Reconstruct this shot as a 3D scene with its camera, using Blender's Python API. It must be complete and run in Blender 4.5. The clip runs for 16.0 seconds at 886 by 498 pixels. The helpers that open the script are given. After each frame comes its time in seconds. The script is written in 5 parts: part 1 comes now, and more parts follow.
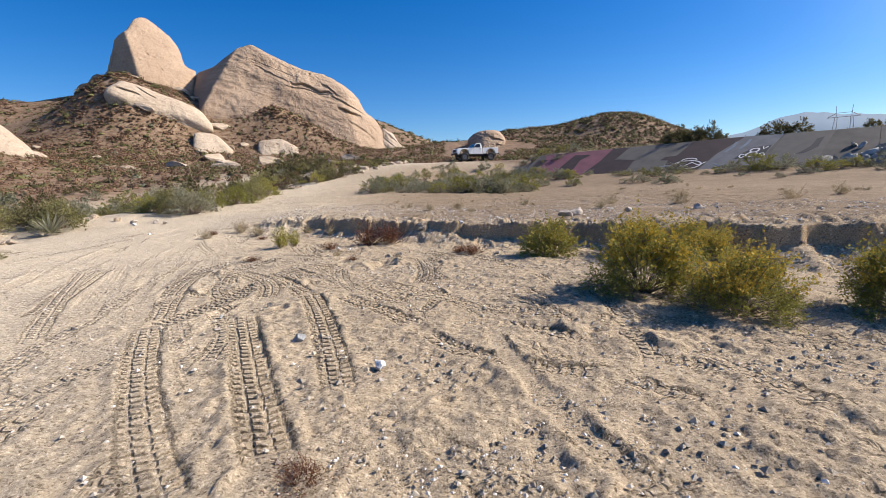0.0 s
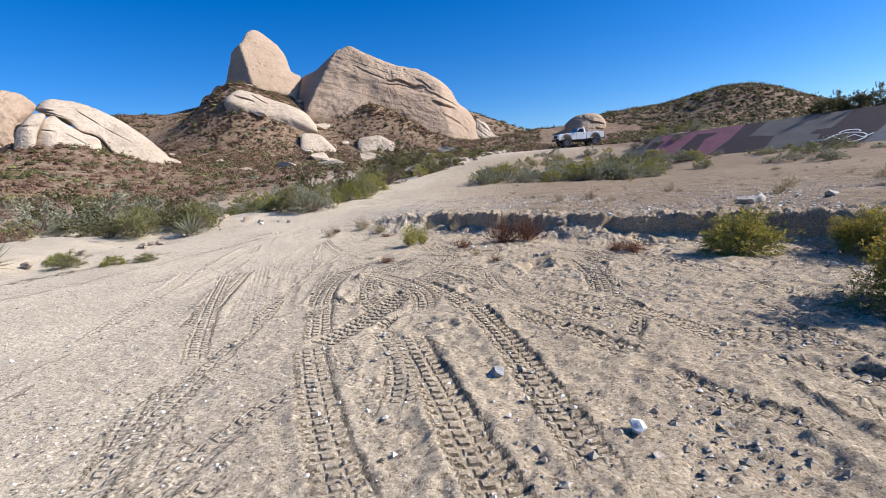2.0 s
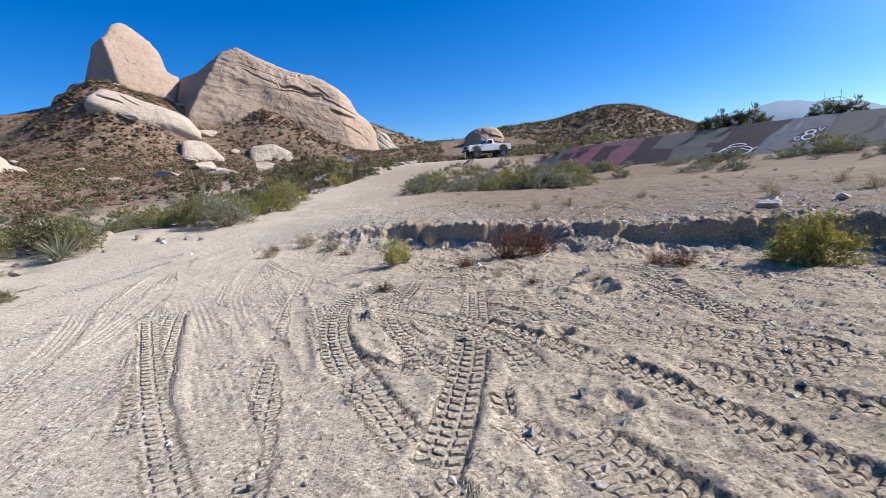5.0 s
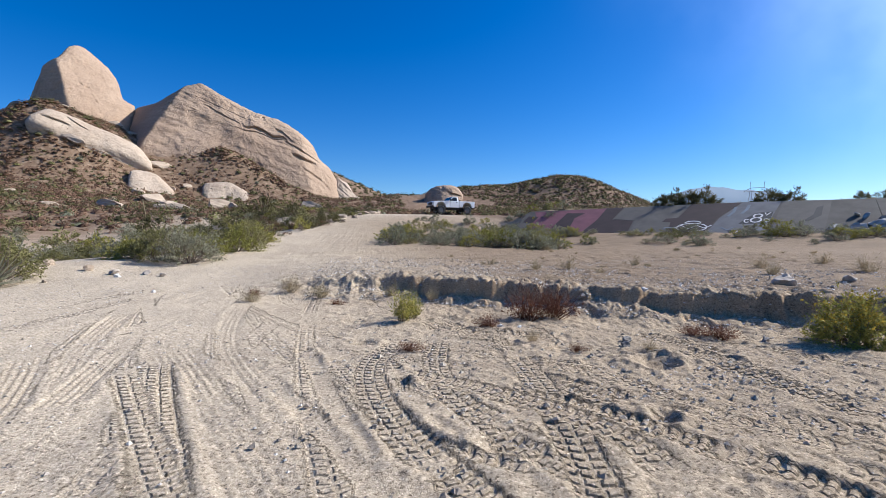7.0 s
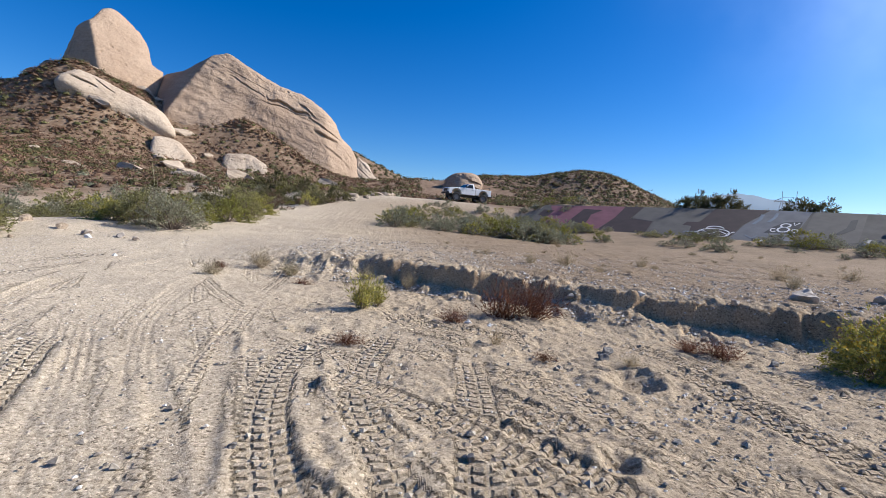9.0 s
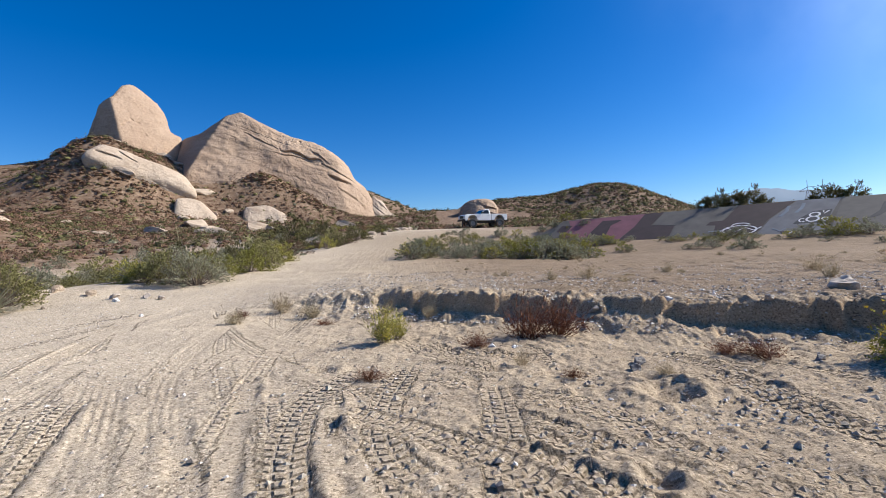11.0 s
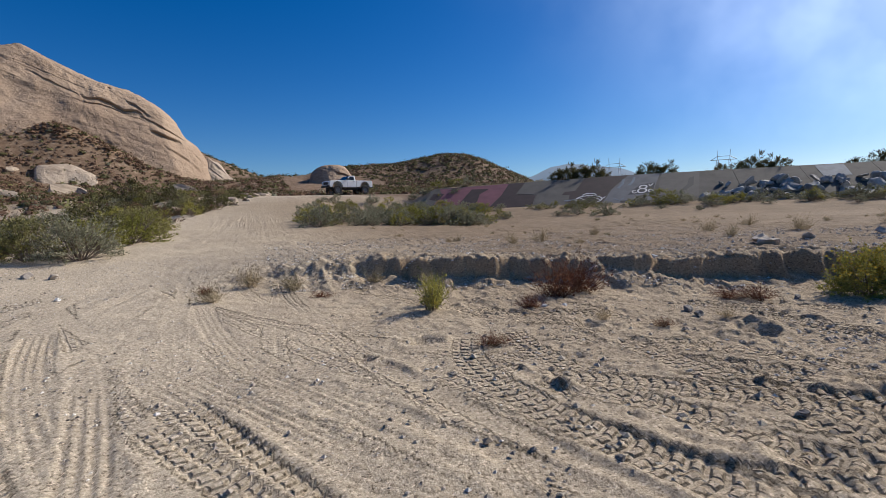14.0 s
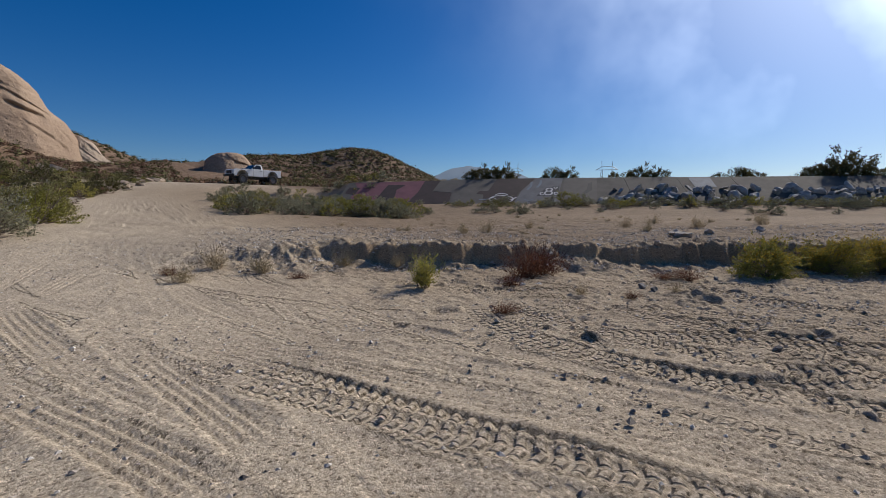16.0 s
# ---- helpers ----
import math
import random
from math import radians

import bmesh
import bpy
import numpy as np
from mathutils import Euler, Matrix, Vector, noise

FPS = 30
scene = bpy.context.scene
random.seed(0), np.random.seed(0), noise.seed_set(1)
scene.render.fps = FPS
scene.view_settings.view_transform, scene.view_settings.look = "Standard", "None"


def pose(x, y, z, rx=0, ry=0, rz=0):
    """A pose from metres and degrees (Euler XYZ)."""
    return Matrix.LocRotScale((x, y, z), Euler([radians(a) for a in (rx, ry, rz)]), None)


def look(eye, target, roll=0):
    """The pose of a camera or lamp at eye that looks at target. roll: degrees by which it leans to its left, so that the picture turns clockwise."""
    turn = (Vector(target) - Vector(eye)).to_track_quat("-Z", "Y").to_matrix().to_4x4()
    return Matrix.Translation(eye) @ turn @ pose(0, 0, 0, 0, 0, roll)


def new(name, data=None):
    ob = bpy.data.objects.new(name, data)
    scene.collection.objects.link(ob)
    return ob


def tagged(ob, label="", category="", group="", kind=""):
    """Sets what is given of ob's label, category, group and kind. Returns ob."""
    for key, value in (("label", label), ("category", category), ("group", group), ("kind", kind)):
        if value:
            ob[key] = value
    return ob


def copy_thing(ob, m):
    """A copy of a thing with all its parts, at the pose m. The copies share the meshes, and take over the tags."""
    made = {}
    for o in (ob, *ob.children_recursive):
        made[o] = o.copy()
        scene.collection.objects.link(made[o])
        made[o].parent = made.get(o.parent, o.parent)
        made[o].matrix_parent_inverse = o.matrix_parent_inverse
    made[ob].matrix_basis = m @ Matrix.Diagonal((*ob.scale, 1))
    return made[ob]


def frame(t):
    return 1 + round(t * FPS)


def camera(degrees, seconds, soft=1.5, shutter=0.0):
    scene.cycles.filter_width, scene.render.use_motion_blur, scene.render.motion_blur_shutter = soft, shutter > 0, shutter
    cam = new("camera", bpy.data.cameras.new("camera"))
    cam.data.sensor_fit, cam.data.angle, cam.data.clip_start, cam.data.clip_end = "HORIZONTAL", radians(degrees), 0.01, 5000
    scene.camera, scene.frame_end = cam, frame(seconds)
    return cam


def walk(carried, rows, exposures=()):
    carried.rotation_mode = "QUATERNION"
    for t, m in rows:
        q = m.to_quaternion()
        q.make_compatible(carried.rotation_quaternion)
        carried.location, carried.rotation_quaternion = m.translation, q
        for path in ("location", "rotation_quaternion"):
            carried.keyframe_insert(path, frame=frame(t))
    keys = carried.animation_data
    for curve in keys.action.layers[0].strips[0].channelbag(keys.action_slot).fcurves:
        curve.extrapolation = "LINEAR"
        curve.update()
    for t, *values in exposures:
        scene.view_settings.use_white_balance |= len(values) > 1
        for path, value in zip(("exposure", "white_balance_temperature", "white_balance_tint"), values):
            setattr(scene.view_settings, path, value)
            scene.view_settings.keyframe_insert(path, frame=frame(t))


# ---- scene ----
cam = camera(86.6, 16.0, soft=0.75)
PATH = [
    (0, (0.05, -0.013, 1.397), (0.037, 1.967, 1.12), -1.8),
    (0.5, (-0.234, 0.14, 1.453), (-0.403, 2.11, 1.152), -2.1),
    (1, (-0.493, 0.372, 1.459), (-0.738, 2.337, 1.173), -3.6),
    (1.5, (-0.776, 0.724, 1.461), (-1.146, 2.668, 1.174), -4.3),
    (2, (-1.106, 1.027, 1.441), (-1.501, 2.965, 1.145), -4.1),
    (2.5, (-1.411, 1.443, 1.386), (-1.861, 3.368, 1.084), -5.4),
    (3, (-1.829, 1.712, 1.397), (-2.354, 3.607, 1.032), -6.1),
    (3.5, (-2.113, 1.972, 1.398), (-2.632, 3.863, 1.004), -6.1),
    (4, (-2.388, 2.317, 1.407), (-2.729, 4.246, 1.004), -5.8),
    (4.2, (-2.539, 2.44, 1.404), (-2.778, 4.389, 1.025), -5.2),
    (6.3, (-4.073, 3.45, 1.387), (-3.824, 5.43, 1.264), -2.5),
    (6.5, (-4.123, 3.507, 1.384), (-3.863, 5.488, 1.295), -1.4),
    (7, (-4.36, 3.702, 1.348), (-4.094, 5.683, 1.296), 0.5),
    (7.5, (-4.487, 3.909, 1.367), (-4.195, 5.887, 1.331), 1.0),
    (8, (-4.294, 4.099, 1.376), (-4.001, 6.077, 1.321), 1.4),
    (8.5, (-4.04, 4.312, 1.363), (-3.829, 6.298, 1.265), 3.7),
    (9, (-3.522, 4.506, 1.291), (-3.33, 6.494, 1.183), 4.7),
    (9.2, (-3.306, 4.567, 1.263), (-3.132, 6.557, 1.17), 5.0),
    (11.3, (-3.462, 4.561, 1.24), (-3.358, 6.558, 1.256), -2.5),
    (11.5, (-3.654, 4.619, 1.256), (-3.54, 6.616, 1.243), -2.9),
    (12, (-4.217, 4.77, 1.314), (-4.086, 6.763, 1.219), -3.9),
    (12.5, (-4.713, 4.986, 1.295), (-4.494, 6.967, 1.132), -2.6),
    (13, (-5.229, 5.128, 1.331), (-4.833, 7.08, 1.144), -2.5),
    (13.5, (-5.748, 5.186, 1.317), (-5.167, 7.096, 1.192), -2.5),
    (14, (-6.225, 5.311, 1.266), (-5.482, 7.162, 1.125), -1.8),
    (14.5, (-6.715, 5.404, 1.274), (-5.791, 7.174, 1.158), -1.6),
    (15, (-7.024, 5.559, 1.242), (-6.051, 7.301, 1.103), -1.9),
    (15.5, (-7.373, 5.62, 1.168), (-6.354, 7.336, 1.045), -0.6),
    (16, (-7.588, 5.521, 1.075), (-6.474, 7.175, 0.92), 0.2),
]
EXPOSURES = [(0, 0.46, 6850, 11), (1.5, 0.43, 6350, 10), (3, 0.42, 5900, 10), (4, 0.42, 5900, 10), (7, 0.35, 6100, 10), (9, 0.34, 6300, 10),
             (12, 0.36, 6500, 10), (13, 0.15, 6550, 10), (16, -0.55, 6650, 11)]
walk(cam, [(t, look(eye, target, roll)) for t, eye, target, roll in PATH], EXPOSURES)

# ---- world, sun ----
SUN_AZ, SUN_EL = radians(81.0), radians(35.0)      # azimuth clockwise from +y
world = bpy.data.worlds.new("sky")
scene.world = world
world.use_nodes = True
wn = world.node_tree.nodes
sky = wn.new("ShaderNodeTexSky")
sky.sky_type = "NISHITA"
sky.sun_disc = False
sky.sun_elevation, sky.sun_rotation = SUN_EL, SUN_AZ
sky.altitude, sky.air_density, sky.dust_density, sky.ozone_density = 900, 1.0, 0.7, 5.0
wn["Background"].inputs["Strength"].default_value = 0.109
deeper = wn.new("ShaderNodeHueSaturation")
deeper.inputs["Hue"].default_value, deeper.inputs["Saturation"].default_value = 0.509, 1.36
world.node_tree.links.new(sky.outputs[0], deeper.inputs["Color"])
sun = new("sun", bpy.data.lights.new("sun", "SUN"))
sun.data.energy, sun.data.angle, sun.data.color = 5.6, radians(0.53), (1.0, 0.93, 0.83)
to_sun = Vector((math.cos(SUN_EL) * math.sin(SUN_AZ), math.cos(SUN_EL) * math.cos(SUN_AZ), math.sin(SUN_EL)))
sun.matrix_world = look(to_sun * 50, (0, 0, 0))
# bright haze round the sun, and thin cloud in it
wl = world.node_tree.links
way, near_sun, glow, haze = wn.new("ShaderNodeTexCoord"), wn.new("ShaderNodeVectorMath"), wn.new("ShaderNodeMath"), wn.new("ShaderNodeMix")
near_sun.operation, near_sun.inputs[1].default_value = "DOT_PRODUCT", to_sun
wl.new(way.outputs["Generated"], near_sun.inputs[0])
glow.operation, glow.use_clamp, glow.inputs[1].default_value = "POWER", True, 13.0
wl.new(near_sun.outputs["Value"], glow.inputs[0])
wisps, thin = wn.new("ShaderNodeTexNoise"), wn.new("ShaderNodeMapRange")
wisps.inputs["Scale"].default_value, wisps.inputs["Detail"].default_value, wisps.inputs["Roughness"].default_value = 5.0, 4.0, 0.5
thin.inputs["From Min"].default_value, thin.inputs["From Max"].default_value, thin.inputs["To Min"].default_value, thin.inputs["To Max"].default_value = 0.42, 0.66, 0.75, 1.7
wl.new(way.outputs["Generated"], wisps.inputs["Vector"])
wl.new(wisps.outputs["Fac"], thin.inputs["Value"])
amount = wn.new("ShaderNodeMath")
amount.operation = "MULTIPLY"
wl.new(glow.outputs[0], amount.inputs[0])
wl.new(thin.outputs[0], amount.inputs[1])
haze.data_type, haze.blend_type, haze.clamp_factor = "RGBA", "ADD", False
haze.inputs[7].default_value = (11.0, 12.5, 14.0, 1)
wl.new(amount.outputs[0], haze.inputs[0])
wl.new(deeper.outputs[0], haze.inputs[6])
wl.new(haze.outputs[2], wn["Background"].inputs["Color"])


# ---- noise and mesh helpers ----
def hashed(ix, iy, iz, seed):
    n = (ix * 374761393 + iy * 668265263 + iz * 2147483647 + seed * 1274126177) & 0xFFFFFFFF
    n = ((n ^ (n >> 13)) * 1103515245) & 0xFFFFFFFF
    n = ((n ^ (n >> 15)) * 668265263) & 0xFFFFFFFF
    return ((n ^ (n >> 16)) & 0xFFFFFF) / float(0xFFFFFF)


def noise2(x, y, seed=0):
    """Smooth value noise, -1 to 1."""
    fx, fy = np.floor(x), np.floor(y)
    tx, ty = x - fx, y - fy
    ix, iy = fx.astype(np.int64), fy.astype(np.int64)
    tx, ty = tx * tx * (3 - 2 * tx), ty * ty * (3 - 2 * ty)
    a = hashed(ix, iy, 0, seed) * (1 - tx) + hashed(ix + 1, iy, 0, seed) * tx
    b = hashed(ix, iy + 1, 0, seed) * (1 - tx) + hashed(ix + 1, iy + 1, 0, seed) * tx
    return (a * (1 - ty) + b * ty) * 2 - 1


def fbm2(x, y, octaves, seed=0, gain=0.5):
    out, amp = 0, 1.0
    for k in range(octaves):
        out = out + amp * noise2(x * 2 ** k, y * 2 ** k, seed + k * 17)
        amp *= gain
    return out


def smooth(a, b, x):
    t = np.clip((x - a) / (b - a), 0, 1)
    return t * t * (3 - 2 * t)


def mesh_from(name, verts, faces, smooth_faces=True):
    """A mesh from arrays: verts n x 3, faces n x 3 or n x 4."""
    me = bpy.data.meshes.new(name)
    verts, faces = np.asarray(verts, np.float32), np.asarray(faces, np.int32)
    k = faces.shape[1]
    me.vertices.add(len(verts))
    me.vertices.foreach_set("co", verts.ravel())
    me.loops.add(faces.size)
    me.loops.foreach_set("vertex_index", faces.ravel())
    me.polygons.add(len(faces))
    me.polygons.foreach_set("loop_start", np.arange(0, faces.size, k, dtype=np.int32))
    me.polygons.foreach_set("use_smooth", np.full(len(faces), smooth_faces))
    me.update(calc_edges=True)
    return me


def grid_faces(nu, nv, wrap=False):
    """Quads of a grid whose vertex index is v * nu + u."""
    u = np.arange(nu if wrap else nu - 1)
    v = np.arange(nv - 1)
    uu, vv = np.meshgrid(u, v)
    un = (uu + 1) % nu
    return np.stack([vv * nu + uu, vv * nu + un, (vv + 1) * nu + un, (vv + 1) * nu + uu], -1).reshape(-1, 4)


def part(name, data, material, parent=None, label=""):
    """Links a bmesh or a mesh as one object under a thing or a part."""
    if isinstance(data, bmesh.types.BMesh):
        me = bpy.data.meshes.new(name)
        data.to_mesh(me)
        data.free()
        data = me
    if not data.materials:
        data.materials.append(material)
    ob = new(name, data)
    if parent is not None:
        ob.parent = parent
    return tagged(ob, label)


def box_bm(x0, x1, y0, y1, z0, z1, bevel=0.0, segments=2):
    bm = bmesh.new()
    bmesh.ops.create_cube(bm, size=1, matrix=Matrix.Translation(((x0 + x1) / 2, (y0 + y1) / 2, (z0 + z1) / 2)) @ Matrix.Diagonal((x1 - x0, y1 - y0, z1 - z0, 1)))
    if bevel:
        bmesh.ops.bevel(bm, geom=bm.edges[:], offset=bevel, segments=segments, affect="EDGES", profile=0.5)
    return bm


# ---- materials ----
def material(name, rough=0.8, metal=0.0):
    m = bpy.data.materials.new(name)
    m.use_nodes = True
    p = m.node_tree.nodes["Principled BSDF"]
    p.inputs["Roughness"].default_value, p.inputs["Metallic"].default_value = rough, metal
    return m, m.node_tree.nodes, m.node_tree.links, p


def tex_noise(nodes, links, scale, detail=4.0, rough=0.55, coord="Object", stretch=None):
    tc = nodes.new("ShaderNodeTexCoord")
    n = nodes.new("ShaderNodeTexNoise")
    n.inputs["Scale"].default_value, n.inputs["Detail"].default_value, n.inputs["Roughness"].default_value = scale, detail, rough
    src = tc.outputs[coord]
    if stretch:
        mp = nodes.new("ShaderNodeMapping")
        mp.inputs["Scale"].default_value = stretch[0]
        mp.inputs["Rotation"].default_value = [radians(a) for a in stretch[1]]
        links.new(src, mp.inputs["Vector"])
        src = mp.outputs[0]
    links.new(src, n.inputs["Vector"])
    return n.outputs["Fac"]


def ramp(nodes, links, fac, stops):
    r = nodes.new("ShaderNodeValToRGB")
    while len(r.color_ramp.elements) < len(stops):
        r.color_ramp.elements.new(0.5)
    for e, (pos, col) in zip(r.color_ramp.elements, stops):
        e.position, e.color = pos, (*col, 1)
    links.new(fac, r.inputs["Fac"])
    return r.outputs["Color"]


def mix(nodes, links, fac, a, b, mode="MIX"):
    m = nodes.new("ShaderNodeMix")
    m.data_type, m.blend_type = "RGBA", mode
    for sock, v in ((m.inputs[0], fac), (m.inputs[6], a), (m.inputs[7], b)):
        if isinstance(v, (int, float)):
            sock.default_value = v
        elif isinstance(v, tuple):
            sock.default_value = (*v, 1)
        else:
            links.new(v, sock)
    return m.outputs[2]


def bump(nodes, links, p, height, strength, distance):
    b = nodes.new("ShaderNodeBump")
    b.inputs["Strength"].default_value, b.inputs["Distance"].default_value = strength, distance
    links.new(height, b.inputs["Height"])
    old = p.inputs["Normal"].links
    if old:
        links.new(old[0].from_socket, b.inputs["Normal"])
    links.new(b.outputs[0], p.inputs["Normal"])


def tread(n, l):
    """Height of a tyre's tread blocks: chevron bars cut by grooves, laid along each wheel track."""
    def val(name):
        a = n.new("ShaderNodeAttribute")
        a.attribute_name = name
        return a.outputs["Fac"]

    def calc(op, a, b=0.0):
        m = n.new("ShaderNodeMath")
        m.operation = op
        for sock, v in zip(m.inputs, (a, b)):
            if isinstance(v, (int, float)):
                sock.default_value = v
            else:
                l.new(v, sock)
        return m.outputs[0]

    run, side, deep = val("run"), val("side"), val("print")
    wob = calc("MULTIPLY", calc("SUBTRACT", tex_noise(n, l, 9, 3), 0.5), 0.045)
    away = calc("ABSOLUTE", calc("ADD", side, wob))
    block = calc("SINE", calc("ADD", calc("MULTIPLY", run, 59.84), calc("MULTIPLY", away, 15.08)))
    groove = calc("SINE", calc("MULTIPLY", calc("ADD", side, wob), 58.0))
    h = calc("MINIMUM", calc("ADD", calc("MULTIPLY", block, 1.6), 0.35), calc("ADD", calc("MULTIPLY", groove, 1.8), 0.9))
    h = calc("MAXIMUM", calc("MINIMUM", h, 0.7), -0.7)
    return calc("MULTIPLY", h, deep)


def earth_material():
    m, n, l, p = material("earth", 0.95)
    p.inputs["Specular IOR Level"].default_value = 0.15
    fine = ramp(n, l, tex_noise(n, l, 34, 9, 0.8), [(0.36, (0.195, 0.148, 0.104)), (0.45, (0.42, 0.352, 0.26)), (0.54, (0.52, 0.44, 0.332)), (0.64, (0.73, 0.635, 0.505))])
    broad = ramp(n, l, tex_noise(n, l, 0.6, 6, 0.6), [(0.3, (0.86, 0.84, 0.83)), (0.7, (1.08, 1.06, 1.03))])
    sand = mix(n, l, 1.0, fine, broad, "MULTIPLY")
    tc, grain = n.new("ShaderNodeTexCoord"), n.new("ShaderNodeTexVoronoi")
    grain.inputs["Scale"].default_value = 62.0
    l.new(tc.outputs["Object"], grain.inputs["Vector"])
    pick = n.new("ShaderNodeSeparateColor")
    l.new(grain.outputs["Color"], pick.inputs[0])
    sand = mix(n, l, 1.0, sand, ramp(n, l, pick.outputs[0], [(0.0, (0.4, 0.38, 0.36)), (0.14, (0.95, 0.94, 0.93)), (0.8, (1.10, 1.10, 1.09)), (1.0, (1.45, 1.45, 1.45))]), "MULTIPLY")
    soil = ramp(n, l, tex_noise(n, l, 1.1, 8, 0.75), [(0.3, (0.12, 0.074, 0.047)), (0.5, (0.20, 0.133, 0.086)), (0.72, (0.36, 0.265, 0.185))])
    at = n.new("ShaderNodeAttribute")
    at.attribute_name = "soil"
    col = mix(n, l, at.outputs["Fac"], sand, soil)
    # churned ground darker: its gravelly earth, plus self-shadow of the roughness put into colour
    ch = n.new("ShaderNodeAttribute")
    ch.attribute_name = "churn_shade"
    col = mix(n, l, ch.outputs["Fac"], col, mix(n, l, 1.0, col, (0.64, 0.595, 0.54), "MULTIPLY"))
    # warm tint on the steep bank faces, offsetting the blue of their shade
    warm_offset = n.new("ShaderNodeAttribute")
    warm_offset.attribute_name = "cut"
    col = mix(n, l, warm_offset.outputs["Fac"], col, mix(n, l, 1.0, col, (0.84, 0.72, 0.60), "MULTIPLY"))
    l.new(col, p.inputs["Base Color"])
    bump(n, l, p, ramp(n, l, grain.outputs["Distance"], [(0.0, (1, 1, 1)), (0.75, (0, 0, 0))]), 0.5, 0.005)
    bump(n, l, p, tread(n, l), 1.0, 0.045)
    bump(n, l, p, tex_noise(n, l, 95, 6, 0.8), 0.6, 0.006)
    bump(n, l, p, tex_noise(n, l, 18, 8, 0.75), 0.5, 0.022)
    bump(n, l, p, tex_noise(n, l, 12, 8, 0.75), 0.4, 0.035)
    return m


def rock_material(name, pale, tan, dark):
    """Weathered sandstone: broad tan patches, faint bedding, dark stains, desert pits and fine grain."""
    m, n, l, p = material(name, 0.92)
    p.inputs["Specular IOR Level"].default_value = 0.2
    big = ramp(n, l, tex_noise(n, l, 0.07, 6, 0.6), [(0.34, tan), (0.62, pale)])
    bands = tex_noise(n, l, 0.9, 6, 0.7, stretch=((0.16, 0.16, 2.2), (0, 22, 20)))
    col = mix(n, l, 0.4, big, ramp(n, l, bands, [(0.28, (0.66, 0.60, 0.55)), (0.5, (1.0, 0.98, 0.96)), (0.72, (1.1, 1.08, 1.05))]), "MULTIPLY")
    grain = ramp(n, l, tex_noise(n, l, 2.6, 8, 0.75), [(0.3, (0.68, 0.65, 0.62)), (0.48, (1.0, 0.99, 0.98)), (0.7, (1.2, 1.19, 1.18))])
    col = mix(n, l, 0.8, col, grain, "MULTIPLY")
    stain = ramp(n, l, tex_noise(n, l, 0.33, 8, 0.72, stretch=((1, 1, 0.45), (0, 0, 0))), [(0.57, (0, 0, 0)), (0.74, (0.6, 0.6, 0.6))])
    col = mix(n, l, stain, col, dark)
    l.new(col, p.inputs["Base Color"])
    tc, vo = n.new("ShaderNodeTexCoord"), n.new("ShaderNodeTexVoronoi")
    vo.inputs["Scale"].default_value = 0.6
    l.new(tc.outputs["Object"], vo.inputs["Vector"])
    holes = ramp(n, l, vo.outputs["Distance"], [(0.04, (0, 0, 0)), (0.12, (1, 1, 1))])
    bump(n, l, p, holes, 0.5, 0.25)
    bump(n, l, p, tex_noise(n, l, 9.0, 6, 0.8), 0.5, 0.07)
    bump(n, l, p, tex_noise(n, l, 3.0, 8, 0.75), 0.55, 0.18)
    bump(n, l, p, bands, 0.4, 0.2)
    bump(n, l, p, tex_noise(n, l, 0.5, 7, 0.62), 0.4, 0.7)
    return m


def leaf_material(name, low, high, rough=0.75):
    m, n, l, p = material(name, rough)
    g = n.new("ShaderNodeNewGeometry")
    o = n.new("ShaderNodeObjectInfo")
    a = ramp(n, l, g.outputs["Random Per Island"], [(0.0, low), (1.0, high)])
    b = ramp(n, l, o.outputs["Random"], [(0.0, (0.72, 0.74, 0.70)), (1.0, (1.15, 1.1, 1.1))])
    col = mix(n, l, 1.0, a, b, "MULTIPLY")
    l.new(col, p.inputs["Base Color"])
    p.inputs["Specular IOR Level"].default_value = 0.25
    # leaves let some light through
    t, s = n.new("ShaderNodeBsdfTranslucent"), n.new("ShaderNodeMixShader")
    l.new(col, t.inputs["Color"])
    s.inputs[0].default_value = 0.3
    l.new(p.outputs[0], s.inputs[1])
    l.new(t.outputs[0], s.inputs[2])
    l.new(s.outputs[0], n["Material Output"].inputs["Surface"])
    return m


def worn_material(name, colour, rough=0.7, metal=0.0, spread=0.2, scale=6.0, relief=0.0):
    m, n, l, p = material(name, rough, metal)
    lo = tuple(c * (1 - spread) for c in colour)
    hi = tuple(min(1.0, c * (1 + spread)) for c in colour)
    col = ramp(n, l, tex_noise(n, l, scale, 7, 0.65), [(0.3, lo), (0.7, hi)])
    l.new(col, p.inputs["Base Color"])
    if relief:
        bump(n, l, p, tex_noise(n, l, scale * 8, 5, 0.7), 0.5, relief)
    return m


EARTH = earth_material()
SANDSTONE = rock_material("sandstone", (0.40, 0.298, 0.215), (0.31, 0.222, 0.157), (0.15, 0.097, 0.066))
PALE_STONE = rock_material("pale_sandstone", (0.47, 0.385, 0.30), (0.38, 0.30, 0.222), (0.18, 0.125, 0.085))
GREY_ROCK = worn_material("grey_boulder", (0.33, 0.315, 0.29), 0.85, 0, 0.5, 2.0, 0.02)
CLOD = worn_material("stone", (0.40, 0.34, 0.28), 0.9, 0, 0.3, 25, 0.004)
DARK_STONE = worn_material("dark_stone", (0.17, 0.155, 0.142), 0.85, 0, 0.35, 25, 0.004)
GREY_STONE = worn_material("blue_grey_stone", (0.26, 0.262, 0.26), 0.8, 0, 0.5, 14, 0.004)
WHITE_STONE = worn_material("white_stone", (0.62, 0.60, 0.57), 0.85, 0, 0.2, 25, 0.003)
